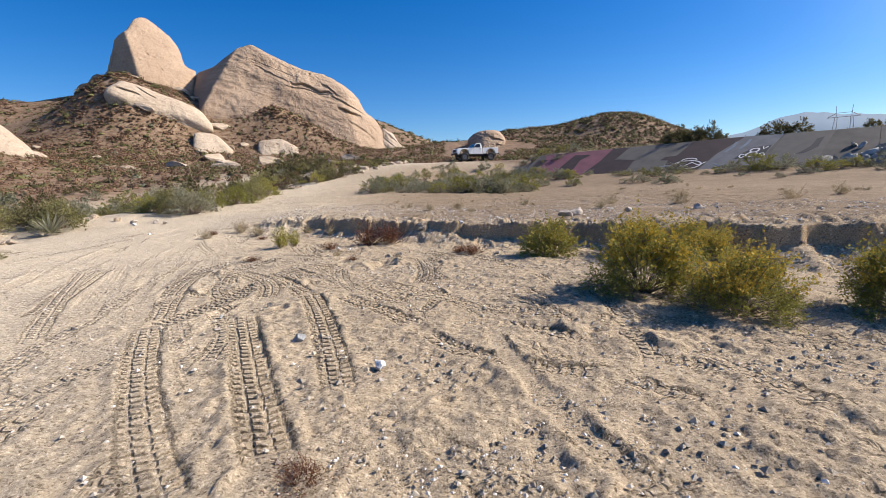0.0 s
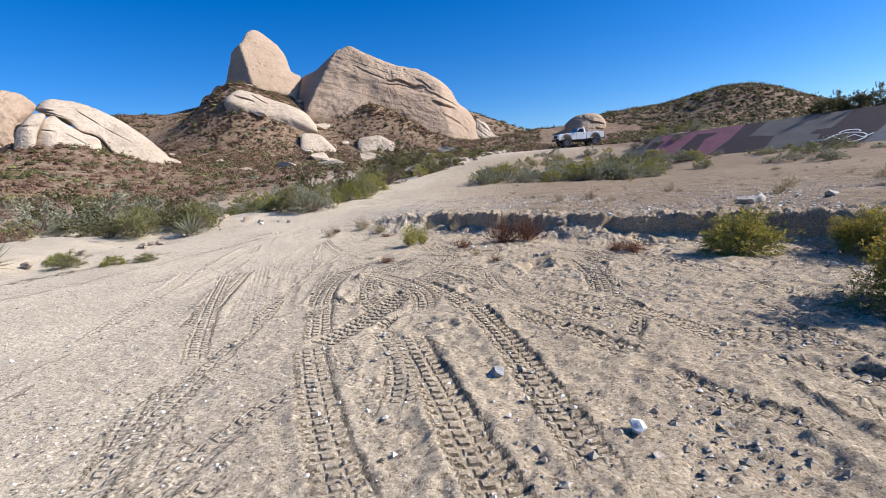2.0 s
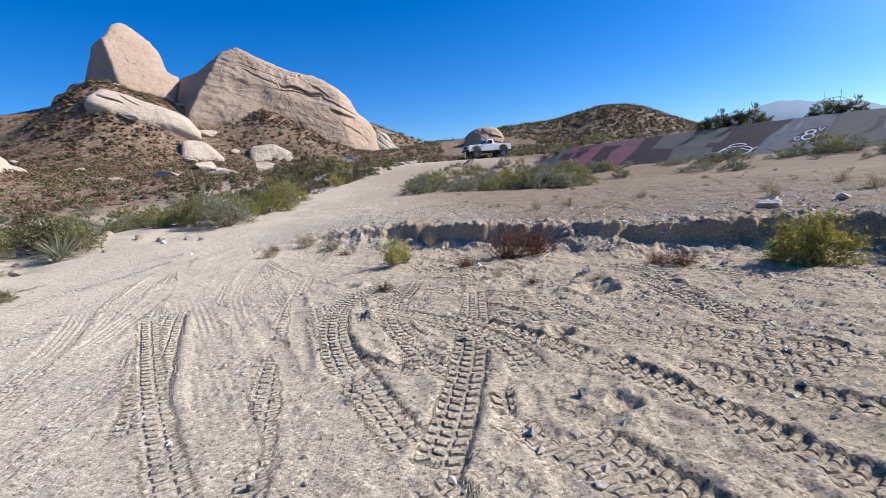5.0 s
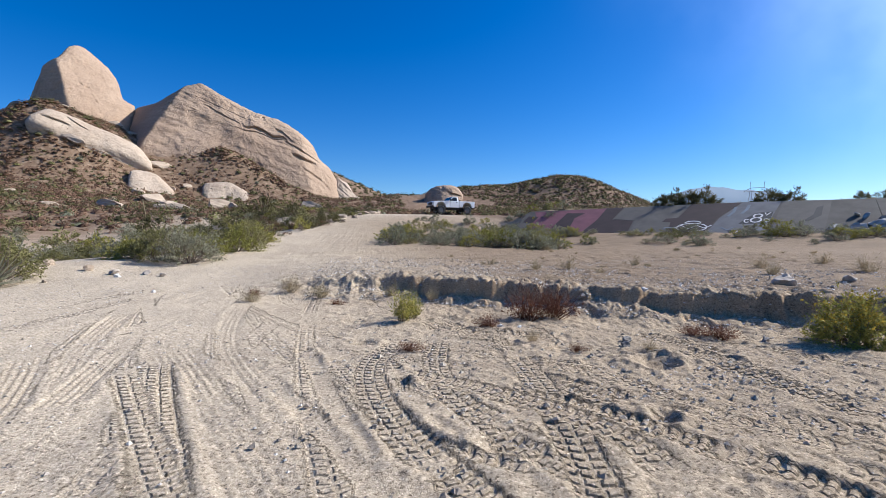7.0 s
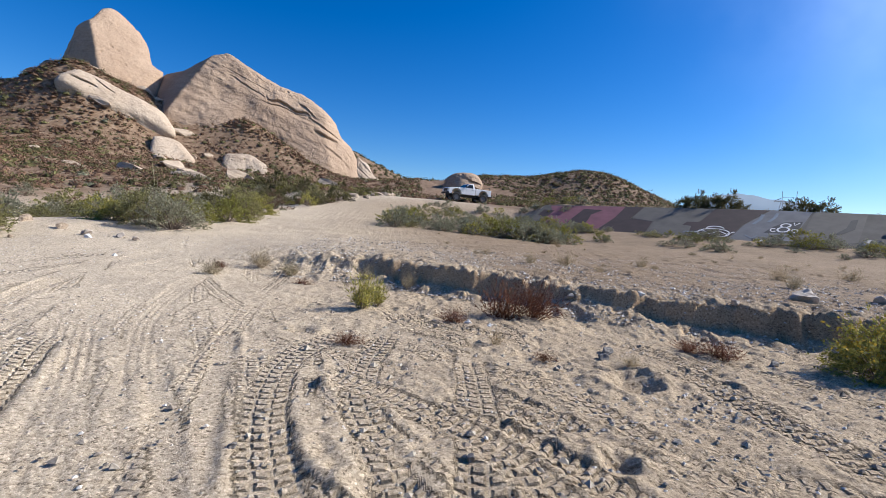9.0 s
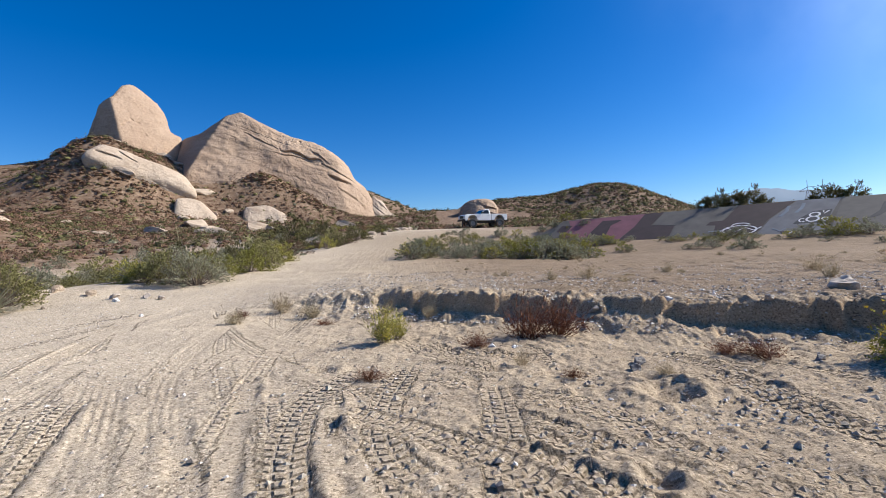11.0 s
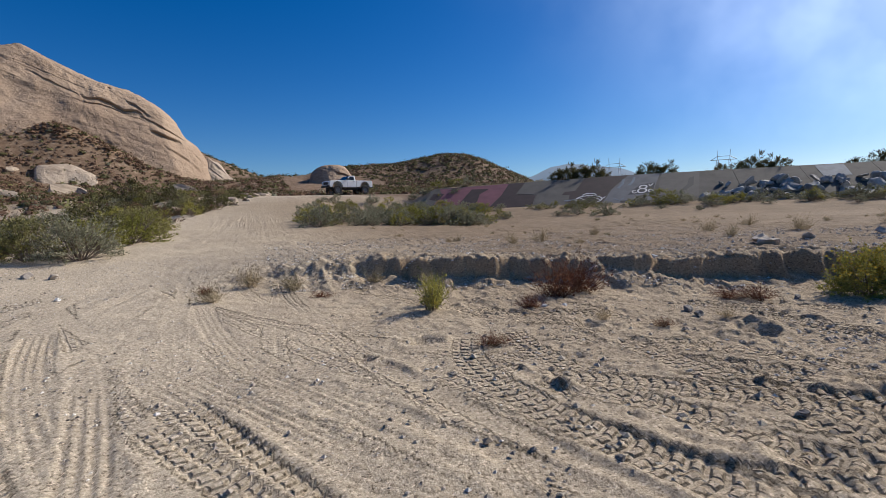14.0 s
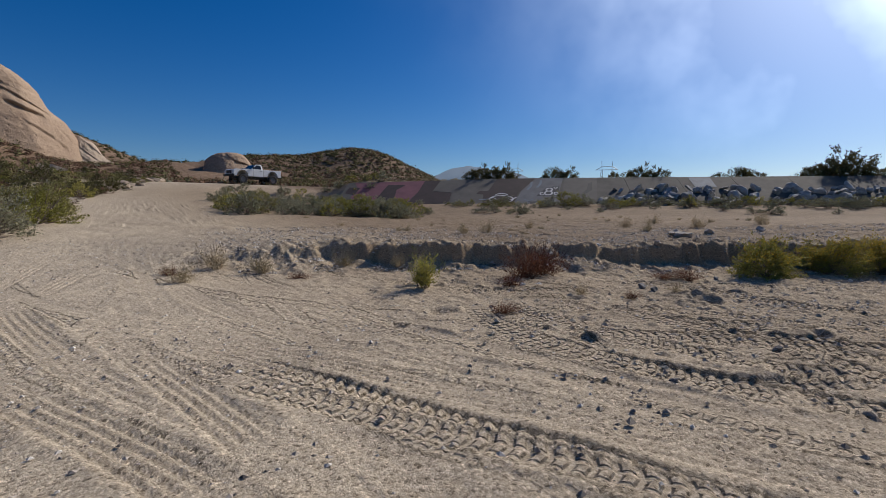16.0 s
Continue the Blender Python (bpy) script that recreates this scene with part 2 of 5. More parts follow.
# darker than bare concrete: shade of the sloping wall is in the colour
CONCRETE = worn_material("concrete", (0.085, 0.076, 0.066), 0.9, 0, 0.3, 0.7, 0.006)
SAGE = leaf_material("sage_leaf", (0.17, 0.175, 0.115), (0.38, 0.375, 0.255))
OLIVE = leaf_material("olive_leaf", (0.135, 0.132, 0.048), (0.36, 0.335, 0.14))
YELLOWGREEN = leaf_material("yellow_green_leaf", (0.18, 0.178, 0.042), (0.45, 0.41, 0.105))
DARKLEAF = leaf_material("dark_leaf", (0.065, 0.062, 0.025), (0.19, 0.172, 0.072))
FLOWER = leaf_material("yellow_flower", (0.36, 0.24, 0.03), (0.54, 0.40, 0.07))
RUST = leaf_material("rust_stem", (0.085, 0.032, 0.018), (0.23, 0.10, 0.055))
STRAW = leaf_material("straw", (0.28, 0.22, 0.13), (0.50, 0.41, 0.26))
BROWNLEAF = leaf_material("dry_brown_leaf", (0.085, 0.047, 0.031), (0.33, 0.20, 0.13))
BARK = worn_material("bark", (0.16, 0.12, 0.09), 0.9, 0, 0.3, 12, 0.004)

# ---- the lie of the land ----
WALL_N = np.array((0.6766, 0.7363))           # into the sloping concrete wall
WALL_Q = np.array((0.7363, -0.6766))          # along it
_ty = np.arange(-200.0, 400.0, 0.5)
_k = np.exp(-0.5 * (np.arange(-12, 13) / 4.0) ** 2)
RISE = np.interp(_ty, [-200, 10, 14, 22, 30, 38, 46, 54, 62, 80, 105, 150, 170, 400],
                 [0.35, 0.4, 0.45, 0.72, 1.3, 1.9, 2.85, 3.75, 4.1, 5.4, 7.6, 12.0, 12.5, 12.5])
RISE = np.convolve(np.pad(RISE, 12, mode="edge"), _k / _k.sum(), mode="valid")


def bank_line(x):
    return np.interp(x, [-30, -6, -4, -2, 0, 2, 4, 6, 8, 12, 40], [15.5, 14.9, 14.35, 13.15, 11.85, 10.75, 9.35, 8.0, 6.8, 4.6, -8.0])


def road_left(y):
    return np.interp(y, [-40, 5, 10, 14, 18, 22, 27, 32, 38, 46, 55, 62, 110], [-17, -12.5, -11.2, -11.9, -10.9, -10.0, -9.2, -9.2, -8.6, -6.7, -5.0, -3.6, 4.0])


def mound(x, y, cx, cy, amp, sx, sy=None, turn=0.0):
    c, s = math.cos(turn), math.sin(turn)
    u, v = (x - cx) * c + (y - cy) * s, -(x - cx) * s + (y - cy) * c
    return amp * np.exp(-0.5 * ((u / sx) ** 2 + (v / (sy or sx)) ** 2))


def land(x, y):
    """The height of the ground, without its small roughness."""
    x, y = np.asarray(x, float), np.asarray(y, float)
    wash = -0.15 + 0.012 * np.clip(y - 4, -8, 9) + 0.03 * fbm2(x * 0.35, y * 0.35, 2, 5)
    wash = wash + 0.02 * np.clip(-9 - x, 0, 12)
    past = np.clip((y - bank_line(x)) * 0.86, 0, 60)
    flat = 0.46 + 0.011 * past + 0.02 * np.clip(x, 0, 12) + 0.75 * smooth(27, 36.5, x * WALL_N[0] + y * WALL_N[1])
    left = np.maximum(smooth(7, -3, x), smooth(43, 52, y))
    bench = np.interp(y, _ty, RISE) * left + flat * (1 - left)
    bench = bench + 0.04 * fbm2(x * 0.2, y * 0.2, 3, 9)
    wide = smooth(-4.6, -8.0, x)
    d = (y - bank_line(x)) * 0.86
    ragged = 0.6 * (0.42 - np.sqrt(noise2(x * 0.55 + 0.3, y * 0.3, 21) ** 2 + 0.015)) + 0.12 * (0.4 - np.sqrt(noise2(x * 1.35, y * 1.0, 22) ** 2 + 0.02)) + (0.11 * noise2(x * 3.3, y * 3.3, 23) + 0.05 * noise2(x * 8, y * 8, 24)) * (0.3 + 0.7 * smooth(-5.0, -3.2, x))
    d = d + ragged * (1 - wide)
    steep = smooth(0.0, 0.15, d) * 0.74 + 0.1 * smooth(0.1, 0.6, d) + 0.16 * smooth(-0.7, 0.1, d)
    slump = np.maximum(smooth(0.1, 0.6, noise2(x * 0.62 + 3.1, x * 0, 29)), smooth(-3.6, -5.0, x))
    steep = steep * (1 - 0.55 * slump) + 0.55 * slump * smooth(-0.95, 0.4, d + 0.1 * noise2(x * 2.6, y * 2.6, 28))
    ramp_up = smooth(-1.5, 9.0, y - 13.0)
    s = steep * (1 - wide) + ramp_up * wide
    z = wash * (1 - s) + bench * s
    # the slope on the far side of the road
    out = road_left(y) - x
    r = np.hypot(x + 5, y - 10)
    hill = 0.15 + 0.1 * np.clip(r - 24, 0, 130) + mound(x, y, -70, 115, 13, 20) + mound(x, y, -112, 122, 8, 20) + mound(x, y, -58, 49, 1.9, 9, 13)
    hill = hill + mound(x, y, -36, 102.5, 6.0, 12, 4.5) + mound(x, y, -58.5, 92.5, 6.5, 8, 5.5) + mound(x, y, -60, 87, 4.8, 6.5, 5.5) + mound(x, y, -62, 105, 4.0, 8, 5)
    hill = hill + mound(x, y, -33, 102.5, 2.4, 6.5, 3.5) + mound(x, y, -97, 93, 4.2, 9, 9) + mound(x, y, -62, 51.5, 2.3, 7.5, 6) + 0.5 * fbm2(x * 0.08, y * 0.08, 4, 31)
    hill = np.maximum(hill, z * smooth(30, 50, y))
    z = z + (hill - z) * smooth(0.0, 9.0, out)
    z = z + 0.12 * smooth(0, 1.5, out) * smooth(20, 4, out) * fbm2(x * 0.5, y * 0.5, 3, 41)
    # hills behind the wall
    far = mound(x, y, 42.5, 116, 3.6, 8.5, 12) + mound(x, y, 29, 126, 4.2, 19, 14) + mound(x, y, -32, 160, 10, 22, 20) + mound(x, y, 0, 152, -2.8, 9, 14) + mound(x, y, 48, 116, 2.3, 11, 12) + mound(x, y, 16, 120, 1.0, 8, 8)
    far = far + 0.5 * smooth(60, 90, y) * fbm2(x * 0.1, y * 0.1, 4, 51)
    z = z + far
    # embankment of the wall
    q, w = x * WALL_Q[0] + y * WALL_Q[1], x * WALL_N[0] + y * WALL_N[1]
    on = smooth(-27.5, -24.0, q)
    emb = np.clip(1.3 + 0.5 * (w - 36.2), -5, 3.95)
    z = np.where(on > 0, z + (np.maximum(z, emb) - z) * on, z)
    back = smooth(41.0, 42.5, w) * smooth(-34, -14, q)
    z = z + (3.95 - z) * back
    return z


def at(x, y):
    return float(land(np.array([x]), np.array([y]))[0])


# tyre tracks: start, middle, end of an arc, half width, depth, tread (0 lugs, 1 ribs, 2 plain)
LUGGED = [((-6.86, 9.4), (-6.36, 8.2), (-5.3, 5.9), 0.17, 0.045), ((-4.05, 10.0), (-4.45, 8.6), (-4.0, 6.7), 0.16, 0.035), ((-3.55, 10.0), (-3.75, 8.3), (-3.4, 7.3), 0.15, 0.035),
          ((-2.7, 9.3), (-2.95, 7.0), (-3.35, 5.1), 0.16, 0.035), ((-3.2, 8.0), (-2.6, 7.4), (-1.9, 6.4), 0.15, 0.05), ((-2.48, 5.6), (-1.85, 4.25), (-1.0, 2.5), 0.16, 0.055),
          ((-3.4, 5.2), (-2.4, 3.5), (-1.4, 2.1), 0.15, 0.035), ((-1.95, 6.6), (-1.35, 5.1), (-0.8, 3.4), 0.14, 0.04), ((-1.3, 7.25), (-0.2, 6.45), (0.5, 5.3), 0.14, 0.03),
          ((-1.45, 6.35), (-0.93, 5.79), (-0.3, 5.0), 0.13, 0.035), ((-4.15, 8.6), (-3.0, 7.6), (-2.5, 6.4), 0.15, 0.03), ((-7.0, 8.95), (-5.45, 6.35), (-4.4, 4.8), 0.12, 0.02)]
FURROWS = [((-4.8, 9.1), (-4.17, 7.2), (-3.4, 5.4), 0.15, 0.03, 0), ((-1.9, 8.5), (-1.59, 7.3), (-1.1, 6.5), 0.14, 0.04, 0), ((-0.5, 9.5), (-0.3, 8.1), (-0.36, 7.0), 0.15, 0.045, 0),
           ((-5.25, 9.7), (-4.8, 8.0), (-4.4, 6.7), 0.10, 0.05, 2), ((-4.45, 6.75), (-4.0, 6.0), (-3.15, 4.4), 0.10, 0.035, 2), ((0.5, 4.8), (0.66, 3.7), (1.0, 2.3), 0.10, 0.06, 2),
           ((1.38, 2.7), (1.44, 2.3), (1.6, 1.9), 0.09, 0.05, 2), ((-5.5, 8.6), (-4.83, 7.43), (-4.3, 6.2), 0.09, 0.03, 2)]
RIBBED = [((-7.2, 10.3), (-6.0, 8.2), (-4.6, 5.6), 0.24, 0.022), ((-7.0, 12.7), (-6.1, 9.8), (-5.1, 7.8), 0.17, 0.02), ((-8.7, 12.4), (-8.05, 10.2), (-7.2, 8.2), 0.17, 0.03),
          ((-7.75, 10.7), (-7.3, 9.0), (-7.05, 7.9), 0.15, 0.02), ((-8.4, 9.75), (-7.7, 8.44), (-7.3, 7.5), 0.16, 0.025), ((-7.0, 13.4), (-6.5, 10.7), (-5.85, 9.1), 0.15, 0.018)]


def fan_of_tracks():
    """Faint old wheel tracks that spread from the foot of the road's ramp, in pairs, then the newer ones over them."""
    g = random.Random(21)
    out = []
    for k in range(13):
        a = radians(-12 + 62 * (((k * 7) % 13) / 12) + g.uniform(-4, 4))
        s = np.array((-7.9 + g.uniform(-1.7, 1.7), 17.5 + g.uniform(-1, 1)))
        e = np.array((-9.0 + 19 * math.sin(a), 16.0 - 19 * math.cos(a)))
        d = (e - s) / np.hypot(*(e - s))
        n = np.array((d[1], -d[0]))
        bow = g.uniform(0.6, 3.4) * (0.3 + 1.2 * math.sin(max(a, 0)))
        m = (s + e) / 2 + n * bow
        half, deep = g.uniform(0.11, 0.16), 0.004 + 0.008 * g.random()
        for off in (-0.83, 0.83):
            out.append((tuple(s + n * off), tuple(m + n * off), tuple(e + n * off), half, deep, g.choice((0, 1, 2))))
    # short scuffs and broken ruts on the churned side
    for k in range(85):
        c = np.array((g.uniform(-5.0, 5.0), g.uniform(1.6, 10.8)))
        if c[1] > float(bank_line(c[0])) - 0.8 or c[0] + 0.25 * c[1] < -2.4:
            continue
        a = radians(g.gauss(-62, 24))
        d = np.array((math.cos(a), math.sin(a))) * g.uniform(0.3, 1.1)
        n = np.array((d[1], -d[0])) * g.uniform(-0.25, 0.25)
        out.append((tuple(c - d), tuple(c + n), tuple(c + d), g.uniform(0.07, 0.14), g.uniform(0.018, 0.04), g.choice((0, 0, 0, 2))))
    # the way along the top of the bank
    for y0, y1, y2 in ((21.0, 20.5, 15.5), (22.5, 22.0, 18.0), (19.0, 18.0, 12.6), (24.0, 23.4, 20.0), (20.0, 19.2, 14.2)):
        for off in (0, 1.6):
            out.append(((-8.5, y0 + off * 0.7), (3.0, y1 + off), (14.0, y2 + off), 0.2, 0.1, 2))
    return out + [t + (1,) for t in RIBBED] + FURROWS + [t + (0,) for t in LUGGED]


# kicked-out hollows: place, radius, depth
HOLLOWS = [(-2.62, 9.78, 0.22, 0.13), (-4.6, 10.05, 0.18, 0.10), (-1.15, 8.75, 0.30, 0.14), (-3.5, 8.92, 0.16, 0.08), (-5.3, 9.77, 0.12, 0.07), (-2.57, 7.55, 0.18, 0.10), (-3.5, 6.85, 0.2, 0.09),
           (-2.1, 7.15, 0.16, 0.08), (-2.08, 5.78, 0.13, 0.08), (-2.05, 7.24, 0.12, 0.07), (-1.1, 9.2, 0.16, 0.07), (0.0, 3.26, 0.09, 0.06), (0.95, 4.83, 0.2, 0.07), (1.85, 4.5, 0.22, 0.08)]
HEAPS = [(-4.1, 8.36, 0.16, 0.10), (-3.85, 6.2, 0.14, 0.09), (-3.3, 6.75, 0.16, 0.09), (-2.3, 9.6, 0.18, 0.06), (-0.8, 8.95, 0.3, 0.08), (1.3, 4.75, 0.3, 0.08), (2.2, 4.3, 0.35, 0.08)]


TRACKS = fan_of_tracks()


def rutted(x, y):
    """Ruts with lugs, berms and loose clods on the sand."""
    churned = smooth(-7.5, -1.0, x + 0.25 * y - 2)
    churned = np.maximum(churned, 0.75 * smooth(0.2, 0.8, y - bank_line(x)) * smooth(-7, -4, x))
    z = (0.007 + 0.02 * churned) * fbm2(x * 1.7, y * 1.7, 3, 61) * (0.25 + 0.75 * smooth(26, 17, y)) + (0.003 + 0.009 * churned) * fbm2(x * 7, y * 7, 3, 62, 0.8) * smooth(17, 12, y) * smooth(0.4, 1.8, y)
    clod = smooth(0.55, 0.66, noise2(x * 5.2, y * 5.2, 63)) * 0.5 + smooth(0.45, 0.58, noise2(x * 11, y * 11, 64)) * 0.45
    pit = smooth(0.5, 0.8, noise2(x * 3.1, y * 2.2, 66))
    z = z + (0.045 * clod - 0.03 * pit) * (0.03 + 0.94 * churned) * (0.6 + 0.5 * noise2(x * 0.9, y * 0.9, 67))
    z = z + ((0.004 + 0.006 * churned) * noise2(x * 15, y * 15, 58) + 0.004 * noise2(x * 29, y * 29, 59)) * smooth(14, 10.5, y) * smooth(0.9, 2.0, y)
    for hx, hy, rad, deep in HOLLOWS:
        r = np.hypot(x - hx, (y - hy) * 1.3) / rad * (1 + 0.25 * noise2(x * 6, y * 6, 69))
        z = z - 0.48 * deep * smooth(1.0, 0.35, r) + 0.25 * deep * np.exp(-((r - 1.25) / 0.3) ** 2)
    for hx, hy, rad, tall in HEAPS:
        r = np.hypot(x - hx, (y - hy) * 1.2) / rad
        z = z + 0.8 * tall * np.clip(1.1 - r + 0.5 * noise2(x * 7, y * 7, 68) + 0.25 * noise2(x * 17, y * 17, 57), 0, 1)
    soft = 0.8 + 0.4 * noise2(x * 0.7, y * 0.7, 65)
    ruts = np.zeros_like(z)
    prints = np.zeros((3, len(z)))
    press = np.zeros_like(z)
    for i, (a, b, c, half, deep, kind) in enumerate(TRACKS):
        a, b, c = np.array(a), np.array(b), np.array(c)
        t = np.linspace(0, 1, 60)[:, None]
        mid = 2 * b - 0.5 * (a + c)
        pts = (1 - t) ** 2 * a + 2 * t * (1 - t) * mid + t * t * c
        lo, hi = pts.min(0) - 0.6, pts.max(0) + 0.6
        near = (x > lo[0]) & (x < hi[0]) & (y > lo[1]) & (y < hi[1])
        px, py = x[near], y[near]
        if not len(px):
            continue
        best = np.full(px.shape, 9.0)
        side, run = np.zeros(px.shape), np.zeros(px.shape)
        at0 = 0.0
        for p0, p1 in zip(pts[:-1], pts[1:]):
            e = p1 - p0
            n = math.hypot(*e)
            e = e / n
            box = (np.abs(px - p0[0]) < 1.4) & (np.abs(py - p0[1]) < 1.4)
            dx, dy = px[box] - p0[0], py[box] - p0[1]
            s = np.clip(dx * e[0] + dy * e[1], 0, n)
            off = dx * e[1] - dy * e[0]
            dist = np.hypot(dx - s * e[0], dy - s * e[1])
            win = dist < best[box]
            idx = np.flatnonzero(box)[win]
            best[idx], side[idx], run[idx] = dist[win], off[win], at0 + s[win]
            at0 += n
        wob = best + 0.018 * noise2(px * 7, py * 7, 70 + i)
        inside = smooth(half + 0.018, half - 0.018, wob)
        berm = np.exp(-0.5 * ((wob - half - 0.05) / 0.04) ** 2)
        if kind == 1:
            lug = 1.3 * np.sin(2 * np.pi * side / 0.075)
        elif kind == 0:
            lug = np.sin(2 * np.pi * (run / 0.105 + np.abs(side) * 2.4))
        else:
            lug = np.zeros_like(side)
        fade = np.clip((0.95 if deep > 0.017 else 0.6) + 0.7 * noise2(run * 0.7, run * 0 + i, 80), 0.0, 1) * smooth(0.0, 0.25, run) * smooth(at0, at0 - 0.25, run)
        keep = 1 - fade * smooth(half + 0.10, half, wob)
        press[near] = np.maximum(press[near], (fade * inside) * min(1.0, 25 * deep))
        won = inside > 0.5
        idx = np.flatnonzero(near)[won]
        prints[:, idx] = np.stack([run[won], side[won], (fade * inside)[won] * (np.clip(0.2 + 22 * deep, 0, 1) if kind == 0 else 0)])
        ruts[near] = ruts[near] * keep + fade * soft[near] * (inside * (-0.3 * deep + (0.004 + 0.22 * deep) * np.tanh(1.6 * lug)) + berm * 0.32 * deep)
    return z * (1 - 0.8 * press) + ruts, prints


def axis(fine0, fine1, step, lo, hi, grow=1.06):
    a = list(np.arange(fine0, fine1 + 1e-6, step))
    s = step
    while a[-1] < hi:
        s = min(s * grow, 120)
        a.append(a[-1] + s)
    s = step
    front = []
    v = fine0
    while v > lo:
        s = min(s * grow, 120)
        v -= s
        front.append(v)
    return np.array(front[::-1] + a)


def build_ground():
    xs = axis(-9.2, 3.4, 0.024, -1500, 3.5, 1.09)
    xs = np.concatenate([xs[xs < 3.42], axis(3.44, 9.0, 0.05, 3.45, 1500, 1.09)])
    ys = axis(2.2, 9.6, 0.024, -60, 9.7, 1.08)
    ys = np.concatenate([ys[ys < 9.65], axis(9.66, 15.4, 0.042, 9.67, 1800, 1.04)])
    X, Y = np.meshgrid(xs, ys)
    x, y = X.ravel(), Y.ravel()
    z = land(x, y)
    near = (x > -22) & (x < 14) & (y > -5) & (y < 40)
    face = np.zeros_like(z)
    d = (y[near] - bank_line(x[near]))
    face[near] = smooth(-0.6, 0.1, d) * smooth(1.3, 0.4, d) * smooth(-8, -5, x[near])
    rough, prints = rutted(x[near], y[near])
    rough = rough * (1 - 0.3 * face[near])
    rough += face[near] * (0.05 * fbm2(x[near] * 3.4, y[near] * 3.4, 4, 91, 0.7))
    talus = np.exp(-0.5 * ((d + 0.35) / 0.4) ** 2) * smooth(-8, -5, x[near])
    rough += talus * np.clip(0.05 * fbm2(x[near] * 2.2, y[near] * 2.2, 4, 94, 0.7), -0.02, 0.10)
    out = smooth(0, 2, road_left(y[near]) - x[near])
    rough = rough * (1 - 0.6 * out) + out * 0.05 * fbm2(x[near] * 1.5, y[near] * 1.5, 3, 92)
    z[near] += rough * smooth(40, 28, y[near])
    soil = smooth(8, 22, road_left(y) - x) * smooth(16, 34, np.hypot(x + 5, y - 10))
    q, w = x * WALL_Q[0] + y * WALL_Q[1], x * WALL_N[0] + y * WALL_N[1]
    soil = np.maximum(soil, smooth(40, 43, w) * smooth(2, 12, x - road_left(y)))
    soil = np.maximum(soil, smooth(64, 80, y))
    soil = np.maximum(soil, 0.55 * smooth(0.2, 1.2, y - bank_line(x)) * smooth(-5.5, 0.5, x) * smooth(62, 40, y))
    # steep cut faces: mask for colour that is warmed against their blue shade
    G = z.reshape(X.shape)
    steepness = np.hypot(np.gradient(G, xs, axis=1), np.gradient(G, ys, axis=0)).ravel()
    cut = np.zeros_like(z)
    cut[near] = smooth(0.45, 1.1, steepness[near]) * smooth(-0.9, -0.4, d) * smooth(2.0, 1.2, d) * smooth(-4.8, -3.4, x[near])
    soil = soil * (1 - 0.6 * cut)
    # churned side and bench: darker earth tone with rough-ground shadow in it
    churn_shade = np.maximum(0.75 * smooth(-7.5, -1.0, x + 0.25 * y - 2) * smooth(0.6, -0.4, y - bank_line(x)), 0.85 * smooth(-0.6, 0.3, y - bank_line(x)) * smooth(-9.5, -1.0, x + 0.1 * (y - 15)) * smooth(60, 40, y)) * (1 - 0.6 * cut)
    me = mesh_from("ground", np.stack([x, y, z], 1), grid_faces(len(xs), len(ys)))
    atr = me.attributes.new("soil", "FLOAT", "POINT")
    atr.data.foreach_set("value", soil.astype(np.float32))
    for name, row in zip(("run", "side", "print"), prints):
        whole = np.zeros_like(z)
        whole[near] = row * (smooth(0.1, -0.5, d) if name == "print" else 1)
        atr = me.attributes.new(name, "FLOAT", "POINT")
        atr.data.foreach_set("value", whole.astype(np.float32))
    atr = me.attributes.new("churn_shade", "FLOAT", "POINT")
    atr.data.foreach_set("value", churn_shade.astype(np.float32))
    atr = me.attributes.new("cut", "FLOAT", "POINT")
    atr.data.foreach_set("value", cut.astype(np.float32))
    part("ground", me, EARTH)
    tagged(bpy.data.objects["ground"], "pale sandy wash with tyre tracks, eroded bank and dirt road", "ground", kind="structure")


build_ground()


